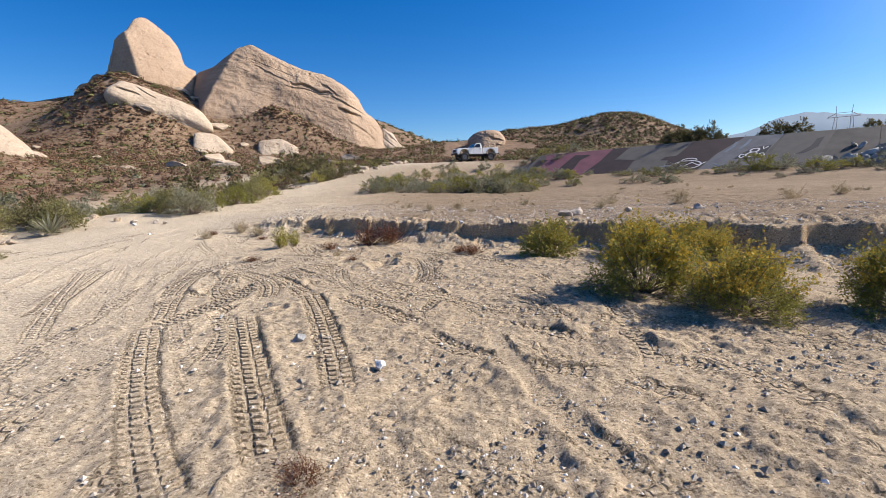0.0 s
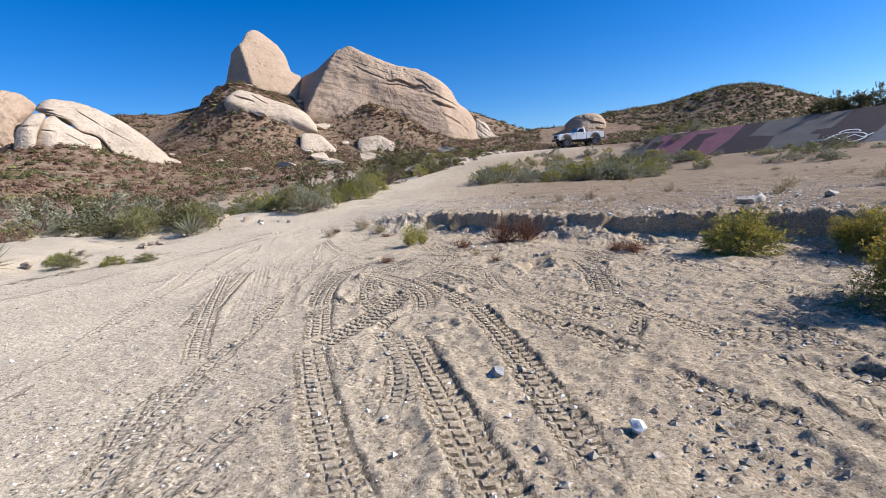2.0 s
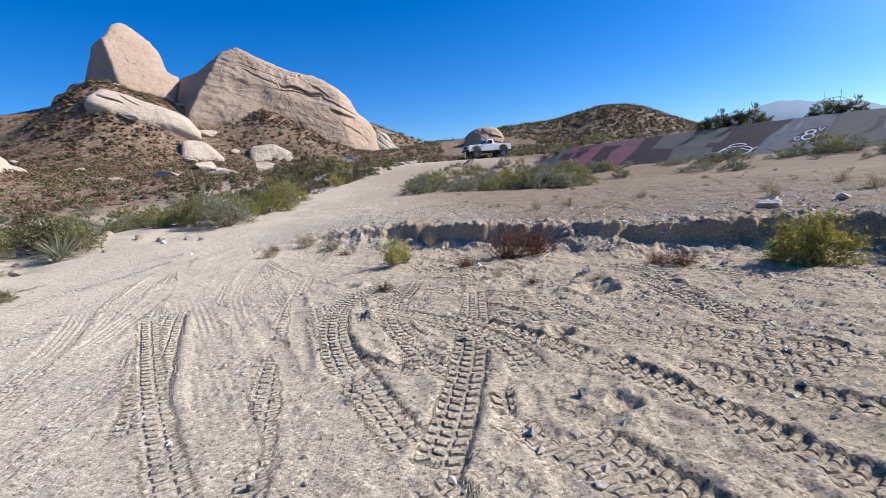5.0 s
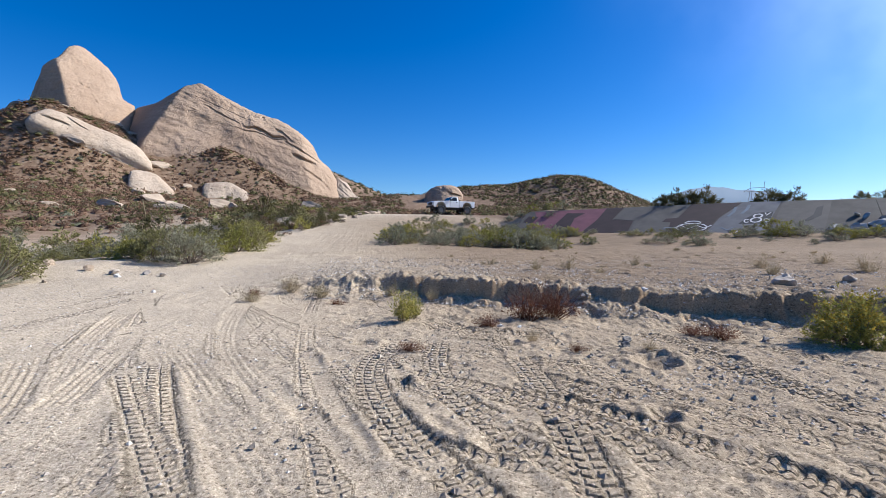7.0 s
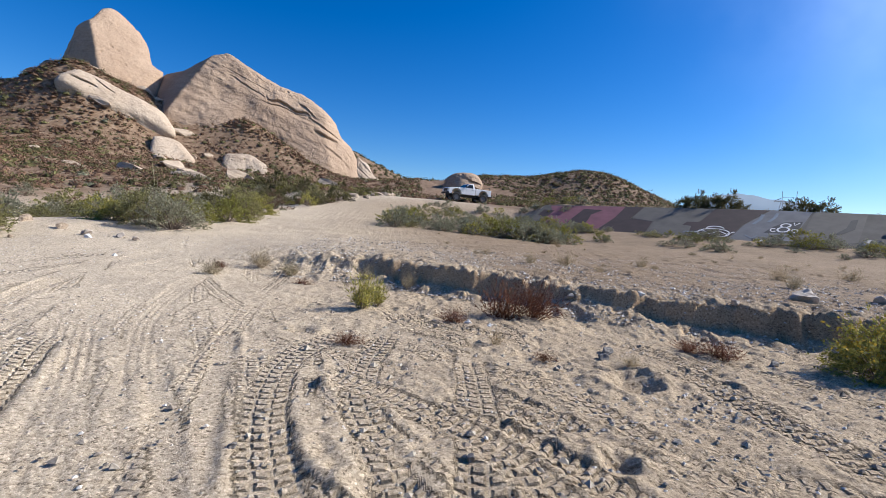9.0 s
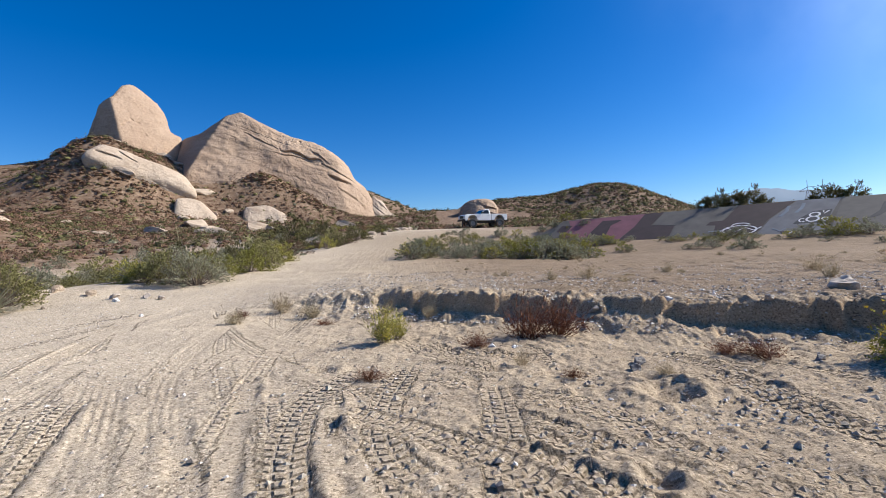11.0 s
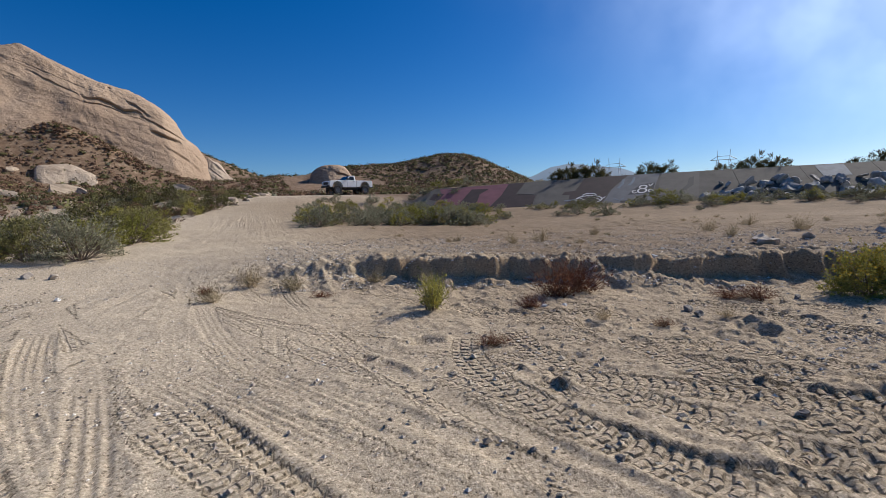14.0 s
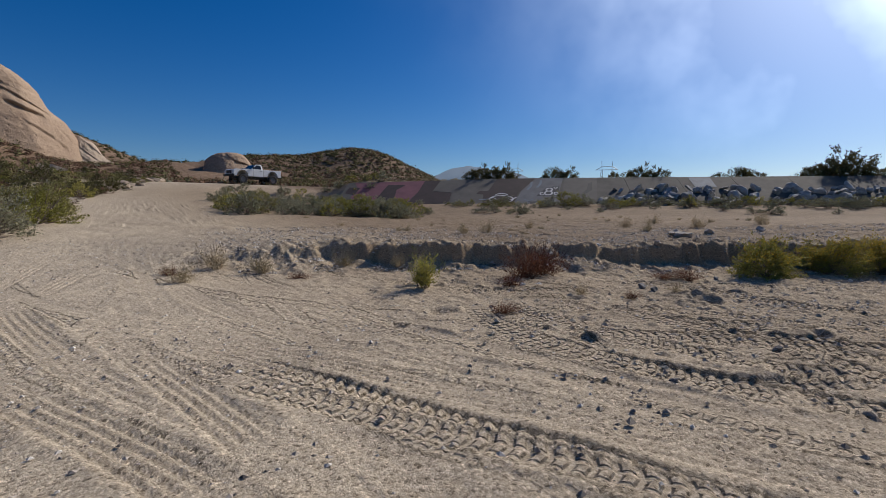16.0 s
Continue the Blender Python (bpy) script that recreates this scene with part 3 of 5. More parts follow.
# ---- sandstone outcrops ----
def sheet_rock(name, label, centre, right, outline, facets, edge, thick, seed=1, dip=0.5, strata=0.1, lump=0.4, pits=0, k=0.3, mat=None, nu=200, nv=50, fissures=()):
    """An outcrop: an upright outline (along, height) filled by sloping facets (along, height, proud, slope along, slope up) that meet in
    crests, rounded off at its edge and closed by a back; fissures are (start, end, width, depth) under an overhanging lip."""
    pts = np.array(outline, float)
    n = len(pts)
    t = np.arange(0, n, 0.05)
    i = t.astype(int)
    s = (t - i)[:, None]
    a, b, c, d = pts[i - 1], pts[i], pts[(i + 1) % n], pts[(i + 2) % n]
    curve = 0.5 * (2 * b + (c - a) * s + (2 * a - 5 * b + 4 * c - d) * s ** 2 + (3 * b - a - 3 * c + d) * s ** 3)
    mid = curve.mean(0)
    ang = np.arctan2(*(curve - mid).T[::-1])
    order = np.argsort(ang)
    far = np.hypot(*(curve - mid).T)
    th = np.linspace(-np.pi, np.pi, nu, endpoint=False)
    reach = np.interp(th, ang[order], far[order], period=2 * np.pi)
    reach = reach * (1 + 0.012 * noise2(th * 9, th * 0, seed) + 0.006 * noise2(th * 31, th * 0, seed + 1))
    q = 1 - (1 - np.linspace(0, 1, nv)[1:]) ** 1.8
    Q, TH = np.meshgrid(q, th, indexing="ij")
    U, Z = mid[0] + Q * reach * np.cos(TH), mid[1] + Q * reach * np.sin(TH)
    U, Z = np.append(U.ravel(), mid[0]), np.append(Z.ravel(), mid[1])
    Q = np.append(Q.ravel(), 0.0)
    bent = 0.5 * lump * noise2(U * 0.12, Z * 0.12, seed + 2)
    flat = np.array([w + sa * (U + bent - u0) + sz * (Z + bent - z0) for u0, z0, w, sa, sz in facets])
    front = -k * np.log(np.exp(-(flat - flat.min(0)) / k).sum(0)) + flat.min(0)
    inner = np.clip((1 - Q) * 6, 0, 1)
    back = front - edge - thick * np.sqrt(1 - Q ** 2)
    bed = (Z + dip * U) / math.hypot(1, dip) + 0.5 * fbm2(U * 0.1, Z * 0.1, 3, seed + 3)
    along = (U - dip * Z) / math.hypot(1, dip)
    relief = lump * fbm2(U * 0.22, Z * 0.22, 5, seed + 4, 0.52)
    relief += strata * (noise2(bed * 0.9, along * 0.05, seed + 5) + 0.8 * noise2(bed * 2.1, along * 0.09, seed + 6) + 0.6 * noise2(bed * 4.6, along * 0.2, seed + 7)) * (0.55 + 0.6 * noise2(U * 0.15, Z * 0.15, seed + 8))
    relief += 0.12 * lump * fbm2(U * 1.7, Z * 1.7, 2, seed + 9)
    for (u0, z0), (u1, z1), wide, deep in fissures:
        f = np.clip((U - u0) / (u1 - u0), 0, 1)
        line = z0 + (z1 - z0) * f + 0.35 * wide * noise2(U * 1.1, U * 0, seed + 10) + 0.9 * wide * noise2(U * 0.4, U * 0, seed + 11)
        gone = np.sin(np.pi * np.clip((U - u0) / (u1 - u0) * 1.04 - 0.02, 0, 1)) ** 0.4
        dz = (Z - line) / wide
        relief += deep * gone * np.where(dz < 0, -np.exp(dz * 0.9) * smooth(0.0, -0.5, dz), 0.28 * np.exp(-dz * 0.7) * smooth(0, 0.3, dz))
    g = np.random.default_rng(seed)
    for _ in range(pits):
        j = g.integers(0, len(U) - 1)
        rad = g.uniform(0.12, 0.24)
        relief -= 1.2 * rad * np.exp(-(((U - U[j]) / (1.4 * rad)) ** 2 + ((Z - Z[j]) / rad) ** 2) ** 2)
    front = front - edge * (1 - np.sqrt(1 - Q ** 6)) + relief * inner
    back = np.minimum(back + 0.5 * relief * inner, front)
    m = nu * (nv - 1)
    rim = np.arange(m - nu, m)
    W = np.concatenate([front, back])
    U, Z = np.tile(U, 2), np.tile(Z, 2)
    x = centre[0] + U * right[0] + W * right[1]
    y = centre[1] + U * right[1] - W * right[0]
    F = grid_faces(nu, nv - 1, True)
    G = F[:, ::-1] + m + 1
    G = np.where(G >= 2 * m + 1 - nu, G - m - 1, G)
    caps = [[m, j, (j + 1) % nu] for j in range(nu)] + [[2 * m + 1, m + 1 + (j + 1) % nu, m + 1 + j] for j in range(nu)]
    me = bpy.data.meshes.new(name)
    me.from_pydata(np.stack([x, y, Z], 1).tolist(), [], F.tolist() + G.tolist() + caps)
    me.polygons.foreach_set("use_smooth", np.full(len(me.polygons), True))
    bm = bmesh.new()
    bm.from_mesh(me)
    bmesh.ops.delete(bm, geom=[v for v in bm.verts if not v.link_faces], context="VERTS")
    bmesh.ops.recalc_face_normals(bm, faces=bm.faces[:])
    bm.to_mesh(me)
    bm.free()
    return tagged(part(name, me, mat or SANDSTONE), label, "rock")


RIDGE_FISSURES = [((-8.0, 27.9), (-0.8, 24.5), 0.25, 0.3), ((-0.8, 24.6), (8.4, 21.7), 0.5, 0.96), ((-2.1, 23.8), (7.7, 21.4), 0.3, 0.42), ((7.7, 21.4), (15.5, 17.7), 0.3, 0.6), ((9.0, 18.7), (14.5, 17.2), 0.5, 1.2), ((5.8, 24.5), (9.4, 21.5), 0.4, 0.6), ((10.8, 16.1), (17.4, 12.1), 0.35, 0.6), ((-10.4, 29.7), (1.8, 25.2), 0.15, 0.15), ((-12.0, 23.1), (5.9, 16.7), 0.18, 0.18), ((-12.2, 27.4), (-8.2, 25.8), 0.15, 0.21), ((16.3, 15.6), (19.1, 13.1), 0.3, 0.48)]
sheet_rock("rock_tower", "tall tan sandstone tower with one bright face and one shaded face", (-66.45, 107.59), (0.853, 0.523),
           [(-8.9, 14.6), (-5.3, 29.2), (-4.5, 31.7), (-3.7, 34.2), (-2.5, 35.5), (-1.2, 36.4), (0.1, 39.2), (1.8, 40.4), (3.5, 40.1), (5.9, 38.3), (7.8, 36.2), (8.7, 34.0), (9.3, 30.9), (10.3, 29.8), (11.7, 28.8), (9.4, 17.5), (6.4, 15.3), (-1.2, 14.6)],
           [(-0.8, 31, 4, -0.5, -0.55), (-0.8, 31, 4, 1.2, -0.26)], 1.6, 11, seed=11, dip=-1.6, strata=0.05, lump=0.25, pits=14, k=0.25, nu=240, nv=56)
sheet_rock("rock_shoulder", "small dark jagged sandstone outcrop beside the tower", (-68, 111), (0.855, 0.519),
           [(-14.2, 17.2), (-12.3, 24.0), (-11.2, 25.2), (-10.0, 25.4), (-8.9, 27.0), (-7.7, 27.5), (-7.1, 26.2), (-6.6, 24.2), (-7.3, 17.0)],
           [(-9, 24, 2, 0.8, -0.4), (-9, 24, 2, -0.6, -0.5)], 0.8, 6, seed=12, dip=0.2, strata=0.2, lump=0.7, nu=120, nv=30)
sheet_rock("rock_ridge", "long sloping ridge of layered tan sandstone with dark fissures", (-33.81, 112), (0.960, 0.281),
           [(-19.2, 13.2), (-21.9, 25.4), (-22.0, 28.9), (-20.2, 29.2), (-17.2, 29.1), (-13.4, 30.7), (-10.4, 32.2), (-8.7, 32.8), (-7.2, 32.3), (-2.9, 30.0), (1.4, 28.0), (4.6, 27.2), (7.1, 26.6), (8.9, 25.6), (12.0, 23.7), (13.9, 22.1), (15.6, 18.7), (18.2, 16.8), (19.6, 14.3), (20.1, 11.9), (19.5, 5.2), (7.2, 6.1), (-9.4, 11.2)],
           [(-13.5, 27, 6, -0.1, -0.45), (-13.5, 27, 6, 1.6, -1.244), (13, 18, 6.6, -0.75, -0.5)], 1.8, 22, seed=13, dip=0.36, strata=0.07, lump=0.36, pits=8, k=0.15, nu=460, nv=90, fissures=RIDGE_FISSURES)
sheet_rock("rock_slab", "smooth pale sandstone slab below the tower", (-54.08, 90.52), (0.861, 0.509),
           [(-7.0, 18.5), (-6.6, 19.5), (-5.7, 20.6), (-4.4, 21.5), (-3.1, 21.4), (-1.0, 20.8), (1.5, 19.7), (4.7, 18.6), (7.9, 16.9), (9.2, 14.9), (10.0, 12.7), (8.8, 12.3), (5.9, 11.3), (0.7, 13.7), (-3.2, 15.8), (-6.2, 16.6)],
           [(1, 17.5, 3, -0.3, -0.85), (1, 15.5, 3.6, 0.1, 0.3)], 1.2, 9, seed=14, dip=0.5, strata=0.07, lump=0.25, k=0.6, mat=PALE_STONE, nu=220, nv=50, fissures=(((-5.5, 20.0), (-1.5, 18.9), 0.22, 0.9), ((-2.0, 20.4), (0.8, 18.6), 0.16, 0.5)))
sheet_rock("low_boulder", "rounded pale sandstone boulder in the hillside scrub", (-44.07, 89.11), (0.899, 0.438),
           [(-1.8, 11.3), (-1.0, 12.0), (0.6, 12.0), (2.2, 11.5), (3.6, 10.0), (4.7, 8.2), (3.0, 5.8), (-0.6, 6.1), (-2.0, 7.6)],
           [(1, 10, 2, -0.3, -0.7)], 1.0, 6, seed=15, dip=0.5, strata=0.06, lump=0.25, mat=PALE_STONE, nu=120, nv=30)
sheet_rock("low_boulder", "rounded pale sandstone boulder in the hillside scrub", (-32.56, 94.9), (0.949, 0.316),
           [(-3.6, 10.2), (-1.8, 10.9), (0.5, 11.1), (2.2, 10.3), (4.0, 8.9), (3.6, 6.2), (-0.0, 5.8), (-3.3, 6.8)],
           [(0, 9, 2, -0.1, -0.8)], 1.0, 6, seed=16, dip=0.3, strata=0.08, lump=0.25, mat=PALE_STONE, nu=120, nv=30)
sheet_rock("rock_slab", "sloping pale sandstone ledge below the ridge", (-29.5, 104.5), (0.965, 0.263),
           [(-3.3, 16.5), (-1.2, 16.3), (0.6, 15.5), (2.6, 13.9), (5.1, 11.1), (4.2, 8.6), (1.8, 9.0), (-0.6, 11.2), (-2.7, 12.9)],
           [(1, 14, 1.5, -0.3, -0.8)], 0.7, 5, seed=17, dip=0.7, strata=0.14, lump=0.4, mat=PALE_STONE, nu=140, nv=30)
sheet_rock("low_boulder", "pale sandstone slab at the tail of the ridge", (-10.38, 116), (0.997, 0.078),
           [(-4.1, 14.6), (-2.8, 14.3), (-1.5, 13.6), (0.0, 11.1), (2.8, 9.1), (2.3, 6.4), (-1.6, 6.2), (-4.7, 7.4)],
           [(-1, 11.5, 1.5, -0.3, -0.7)], 0.8, 6, seed=27, dip=0.8, strata=0.2, lump=0.6, mat=PALE_STONE, nu=140, nv=30)
sheet_rock("rock_slab", "long pale sandstone slab dipping into the scrub", (-60.58, 56.58), (0.682, 0.732),
           [(-5.0, 13.8), (-4.8, 14.4), (-4.3, 14.9), (-3.3, 15.3), (-1.8, 15.2), (-0.6, 15.0), (0.9, 14.4), (2.3, 13.6), (3.8, 12.6), (5.6, 11.0), (7.3, 9.1), (8.8, 6.9), (8.1, 4.5), (5.0, 4.9), (2.8, 6.9), (1.1, 9.9), (-0.9, 10.9), (-1.9, 12.2), (-3.0, 13.0), (-4.2, 13.2)],
           [(1, 12, 2.6, -0.2, -0.75), (-3.4, 14, 2.6, 0.9, -0.6)], 0.8, 7, seed=18, dip=0.62, strata=0.06, lump=0.2, k=0.25, mat=PALE_STONE, nu=300, nv=60, fissures=(((-5.2, 13.9), (-3.2, 13.7), 0.2, 0.8), ((-0.8, 13.6), (1.4, 11.8), 0.12, 0.35), ((1.0, 12.0), (5.0, 9.0), 0.1, 0.25)))
sheet_rock("rock_slab", "rounded pale sandstone slab leaning under a longer one", (-59.0, 53.5), (0.671, 0.742),
           [(-4.7, 8.4), (-4.0, 10.7), (-3.5, 11.6), (-2.8, 12.5), (-2.0, 12.8), (-1.1, 11.9), (0.5, 10.6), (2.3, 9.5), (1.7, 6.6), (0.3, 5.2), (-1.7, 5.6), (-3.2, 6.6), (-4.4, 7.5)],
           [(-1, 10, 1.8, -0.2, -0.7), (-3, 10.5, 1.8, 0.8, -0.5)], 0.7, 5, seed=19, dip=0.62, strata=0.05, lump=0.15, k=0.25, mat=PALE_STONE, nu=200, nv=40, fissures=(((-3.6, 10.9), (-2.0, 10.6), 0.1, 0.35), ((-1.2, 10.4), (1.0, 8.8), 0.1, 0.3)))
sheet_rock("rock_block", "cracked pale sandstone block between two slabs", (-59.5, 51.9), (0.656, 0.755),
           [(-5.0, 7.2), (-4.4, 10.5), (-3.8, 11.4), (-2.8, 12.6), (-2.0, 13.0), (-1.3, 12.8), (-1.7, 11.7), (-2.4, 10.2), (-3.1, 7.0), (-4.2, 6.7)],
           [(-3, 11, 1.2, -0.1, -0.5), (-3.6, 11, 1.2, 0.8, -0.4)], 0.6, 4, seed=23, dip=-1.5, strata=0.06, lump=0.2, mat=PALE_STONE, nu=140, nv=30, fissures=(((-4.2, 11.2), (-1.8, 11.3), 0.1, 0.3),))
sheet_rock("rock_mass", "broad weathered tan sandstone outcrop with dark vertical seams", (-71.85, 50.58), (0.572, 0.820),
           [(-8.5, 6.2), (-7.4, 12.6), (-5.7, 15.7), (-2.7, 17.7), (-0.2, 18.3), (0.9, 17.5), (2.0, 17.4), (3.3, 17.1), (5.1, 16.9), (6.2, 16.3), (7.0, 15.3), (6.3, 14.0), (5.1, 12.6), (4.3, 11.1), (3.2, 6.2), (0.7, 5.0)],
           [(1, 13, 4, -0.35, -0.45), (-1.5, 13, 4.4, 0.5, -0.5), (3.4, 13, 3.2, 0.15, -0.35)], 1.2, 10, seed=20, dip=-1.3, strata=0.16, lump=0.5, k=0.3, nu=240, nv=56, fissures=(((-3.0, 14.6), (1.2, 12.6), 0.2, 0.7), ((0.0, 12.0), (2.6, 9.6), 0.18, 0.6)))
sheet_rock("rock_slab", "low pale sandstone slab at the foot of the outcrop", (-60.32, 40.85), (0.556, 0.831),
           [(-2.9, 8.3), (-2.2, 9.3), (-1.1, 10.0), (-0.0, 9.9), (1.3, 8.9), (2.9, 7.5), (1.7, 5.6), (-0.6, 5.0), (-2.7, 5.5)],
           [(-1, 8, 1.5, -0.2, -0.8)], 0.8, 5, seed=21, dip=0.6, strata=0.06, lump=0.2, mat=PALE_STONE, nu=140, nv=30)
sheet_rock("dome_rock", "round sandstone dome beside the dirt road", (11.7, 108.77), (0.993, -0.121),
           [(-6.3, 6.0), (-6.1, 10.5), (-5.3, 11.9), (-3.8, 12.7), (-1.9, 13.0), (-0.0, 13.0), (1.2, 12.6), (2.4, 11.2), (2.4, 9.8), (1.5, 8.2), (0.8, 4.5)],
           [(-2.6, 11, 3, 0.7, -0.7), (-2.4, 11, 3, -0.5, -0.6)], 1.8, 9, seed=22, dip=0.25, strata=0.12, lump=0.5, k=1.0, nu=200, nv=44, fissures=(((-1.0, 11.6), (2.4, 10.6), 0.25, 0.8), ((0.2, 9.9), (2.2, 9.5), 0.2, 0.6)))


# ---- the sloping concrete wall ----
def on_wall(q, w, lift=0.0):
    """A point of the wall's face: q along it, w across into it, lift proud of it."""
    z = 1.5 + 0.5 * (w - 36.0)
    x = WALL_N[0] * w + WALL_Q[0] * q - WALL_N[0] * lift * 0.447
    y = WALL_N[1] * w + WALL_Q[1] * q - WALL_N[1] * lift * 0.447
    return (x, y, z + lift * 0.894)


def wall_prism(pts, lift0, lift1):
    """A slab on the wall's face with the outline pts (q, w)."""
    bm = bmesh.new()
    lo = [bm.verts.new(on_wall(q, w, lift0)) for q, w in pts]
    hi = [bm.verts.new(on_wall(q, w, lift1)) for q, w in pts]
    bm.faces.new(hi)
    bm.faces.new(lo[::-1])
    n = len(pts)
    for i in range(n):
        bm.faces.new((lo[i], lo[(i + 1) % n], hi[(i + 1) % n], hi[i]))
    bmesh.ops.recalc_face_normals(bm, faces=bm.faces[:])
    return bm


def top_edge(q):
    return 41.2 if q > -8 else 41.2 + (q + 8) * 0.045


# paint tones lowered as well, the shade on the sloping face included
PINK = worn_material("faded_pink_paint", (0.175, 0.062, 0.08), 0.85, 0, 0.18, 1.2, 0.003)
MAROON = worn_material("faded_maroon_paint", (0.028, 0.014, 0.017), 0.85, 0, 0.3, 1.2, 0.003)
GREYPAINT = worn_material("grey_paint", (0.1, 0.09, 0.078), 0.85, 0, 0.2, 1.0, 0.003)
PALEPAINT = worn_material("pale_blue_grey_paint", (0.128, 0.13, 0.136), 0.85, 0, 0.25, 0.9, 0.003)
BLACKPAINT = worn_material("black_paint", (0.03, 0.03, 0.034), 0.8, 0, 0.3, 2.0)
WHITEPAINT = worn_material("white_paint", (0.66, 0.65, 0.64), 0.8, 0, 0.12, 2.0)
BLUEPAINT = worn_material("pale_blue_paint", (0.15, 0.18, 0.21), 0.8, 0, 0.2, 2.0)


def build_wall():
    wall = tagged(new("embankment_wall"), "sloping concrete embankment wall painted with faded graffiti", "wall", kind="structure")
    edges = [-24.3, -20.5, -16.2, -12.0, -7.7, -4.0, -0.2, 4.0, 8.2, 12.4, 16.6, 20.8, 25.0, 30.0, 36.0, 44.0]
    for a, b in zip(edges[:-1], edges[1:]):
        foot = 35.0
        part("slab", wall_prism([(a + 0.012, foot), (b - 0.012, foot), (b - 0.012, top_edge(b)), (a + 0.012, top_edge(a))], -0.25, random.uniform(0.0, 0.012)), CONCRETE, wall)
    areas = [
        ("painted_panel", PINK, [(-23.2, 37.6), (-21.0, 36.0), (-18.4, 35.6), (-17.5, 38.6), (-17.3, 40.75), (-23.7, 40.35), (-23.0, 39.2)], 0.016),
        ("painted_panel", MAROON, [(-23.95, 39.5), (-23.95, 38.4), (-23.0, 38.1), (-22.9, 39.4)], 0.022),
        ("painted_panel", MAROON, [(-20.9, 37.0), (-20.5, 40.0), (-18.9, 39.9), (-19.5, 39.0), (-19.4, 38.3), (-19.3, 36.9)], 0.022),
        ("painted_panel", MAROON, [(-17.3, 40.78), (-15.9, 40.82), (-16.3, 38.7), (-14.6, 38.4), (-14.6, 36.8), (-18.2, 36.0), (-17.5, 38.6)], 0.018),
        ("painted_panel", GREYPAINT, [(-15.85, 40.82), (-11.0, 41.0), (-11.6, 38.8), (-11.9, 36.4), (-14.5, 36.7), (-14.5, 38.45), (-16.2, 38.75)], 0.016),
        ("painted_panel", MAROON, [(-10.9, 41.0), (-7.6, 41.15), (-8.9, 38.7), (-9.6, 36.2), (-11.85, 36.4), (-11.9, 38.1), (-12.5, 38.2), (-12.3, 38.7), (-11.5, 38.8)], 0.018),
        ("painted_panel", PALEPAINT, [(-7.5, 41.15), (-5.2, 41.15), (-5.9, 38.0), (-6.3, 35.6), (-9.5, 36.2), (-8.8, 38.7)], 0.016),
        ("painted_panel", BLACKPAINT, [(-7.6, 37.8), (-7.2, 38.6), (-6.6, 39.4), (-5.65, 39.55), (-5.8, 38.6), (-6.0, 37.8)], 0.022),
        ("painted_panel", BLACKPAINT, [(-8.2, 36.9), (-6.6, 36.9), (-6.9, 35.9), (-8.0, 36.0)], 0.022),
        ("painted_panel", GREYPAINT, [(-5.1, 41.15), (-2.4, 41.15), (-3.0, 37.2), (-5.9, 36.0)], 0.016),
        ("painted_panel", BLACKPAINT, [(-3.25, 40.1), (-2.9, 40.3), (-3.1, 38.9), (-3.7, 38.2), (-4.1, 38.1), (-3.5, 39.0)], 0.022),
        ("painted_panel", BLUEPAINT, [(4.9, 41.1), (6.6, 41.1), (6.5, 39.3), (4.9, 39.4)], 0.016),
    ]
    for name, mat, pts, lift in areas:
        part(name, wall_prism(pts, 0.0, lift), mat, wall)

    def stroke(pts, wide, mat):
        """A painted line along (q, w) points."""
        bm = bmesh.new()
        vs = []
        for i, (q, w) in enumerate(pts):
            q0, w0 = pts[max(i - 1, 0)]
            q1, w1 = pts[min(i + 1, len(pts) - 1)]
            n = math.hypot(q1 - q0, w1 - w0) or 1
            nq, nw = -(w1 - w0) / n * wide, (q1 - q0) / n * wide
            vs.append((bm.verts.new(on_wall(q + nq, w + nw, 0.028)), bm.verts.new(on_wall(q - nq, w - nw, 0.028)),
                       bm.verts.new(on_wall(q - nq, w - nw, 0.015)), bm.verts.new(on_wall(q + nq, w + nw, 0.015))))
        for a, b in zip(vs[:-1], vs[1:]):
            for k in range(4):
                bm.faces.new((a[k], a[(k + 1) % 4], b[(k + 1) % 4], b[k]))
        bmesh.ops.recalc_face_normals(bm, faces=bm.faces[:])
        part("painted_line", bm, mat, wall)

    def loop(q, w, rq, rw, a0=0, a1=360, lean=0.0):
        out = []
        for k in range(19):
            a = radians(a0 + (a1 - a0) * k / 18)
            out.append((q + rq * math.cos(a) + lean * rw * math.sin(a), w + rw * math.sin(a)))
        return out

    stroke(loop(-6.62, 38.33, 0.30, 0.33, lean=0.15), 0.055, WHITEPAINT)
    stroke(loop(-6.52, 38.93, 0.25, 0.27, lean=0.15), 0.055, WHITEPAINT)
    stroke(loop(-6.02, 38.25, 0.16, 0.22), 0.04, WHITEPAINT)
    stroke(loop(-7.15, 38.2, 0.14, 0.22, 40, 330), 0.04, WHITEPAINT)
    stroke([(-6.1, 39.4), (-6.05, 39.0), (-5.8, 39.4)], 0.04, WHITEPAINT)
    stroke([(-8.0, 36.2), (-7.6, 36.75), (-7.3, 36.3), (-6.9, 36.7)], 0.05, WHITEPAINT)
    stroke(loop(-10.4, 37.3, 0.95, 0.6), 0.045, WHITEPAINT)
    stroke(loop(-10.4, 37.95, 0.5, 0.3, 0, 180), 0.045, WHITEPAINT)
    stroke([(-11.5, 37.2), (-11.1, 37.6), (-10.6, 37.1), (-10.1, 37.6), (-9.6, 37.2), (-9.2, 37.6)], 0.045, WHITEPAINT)
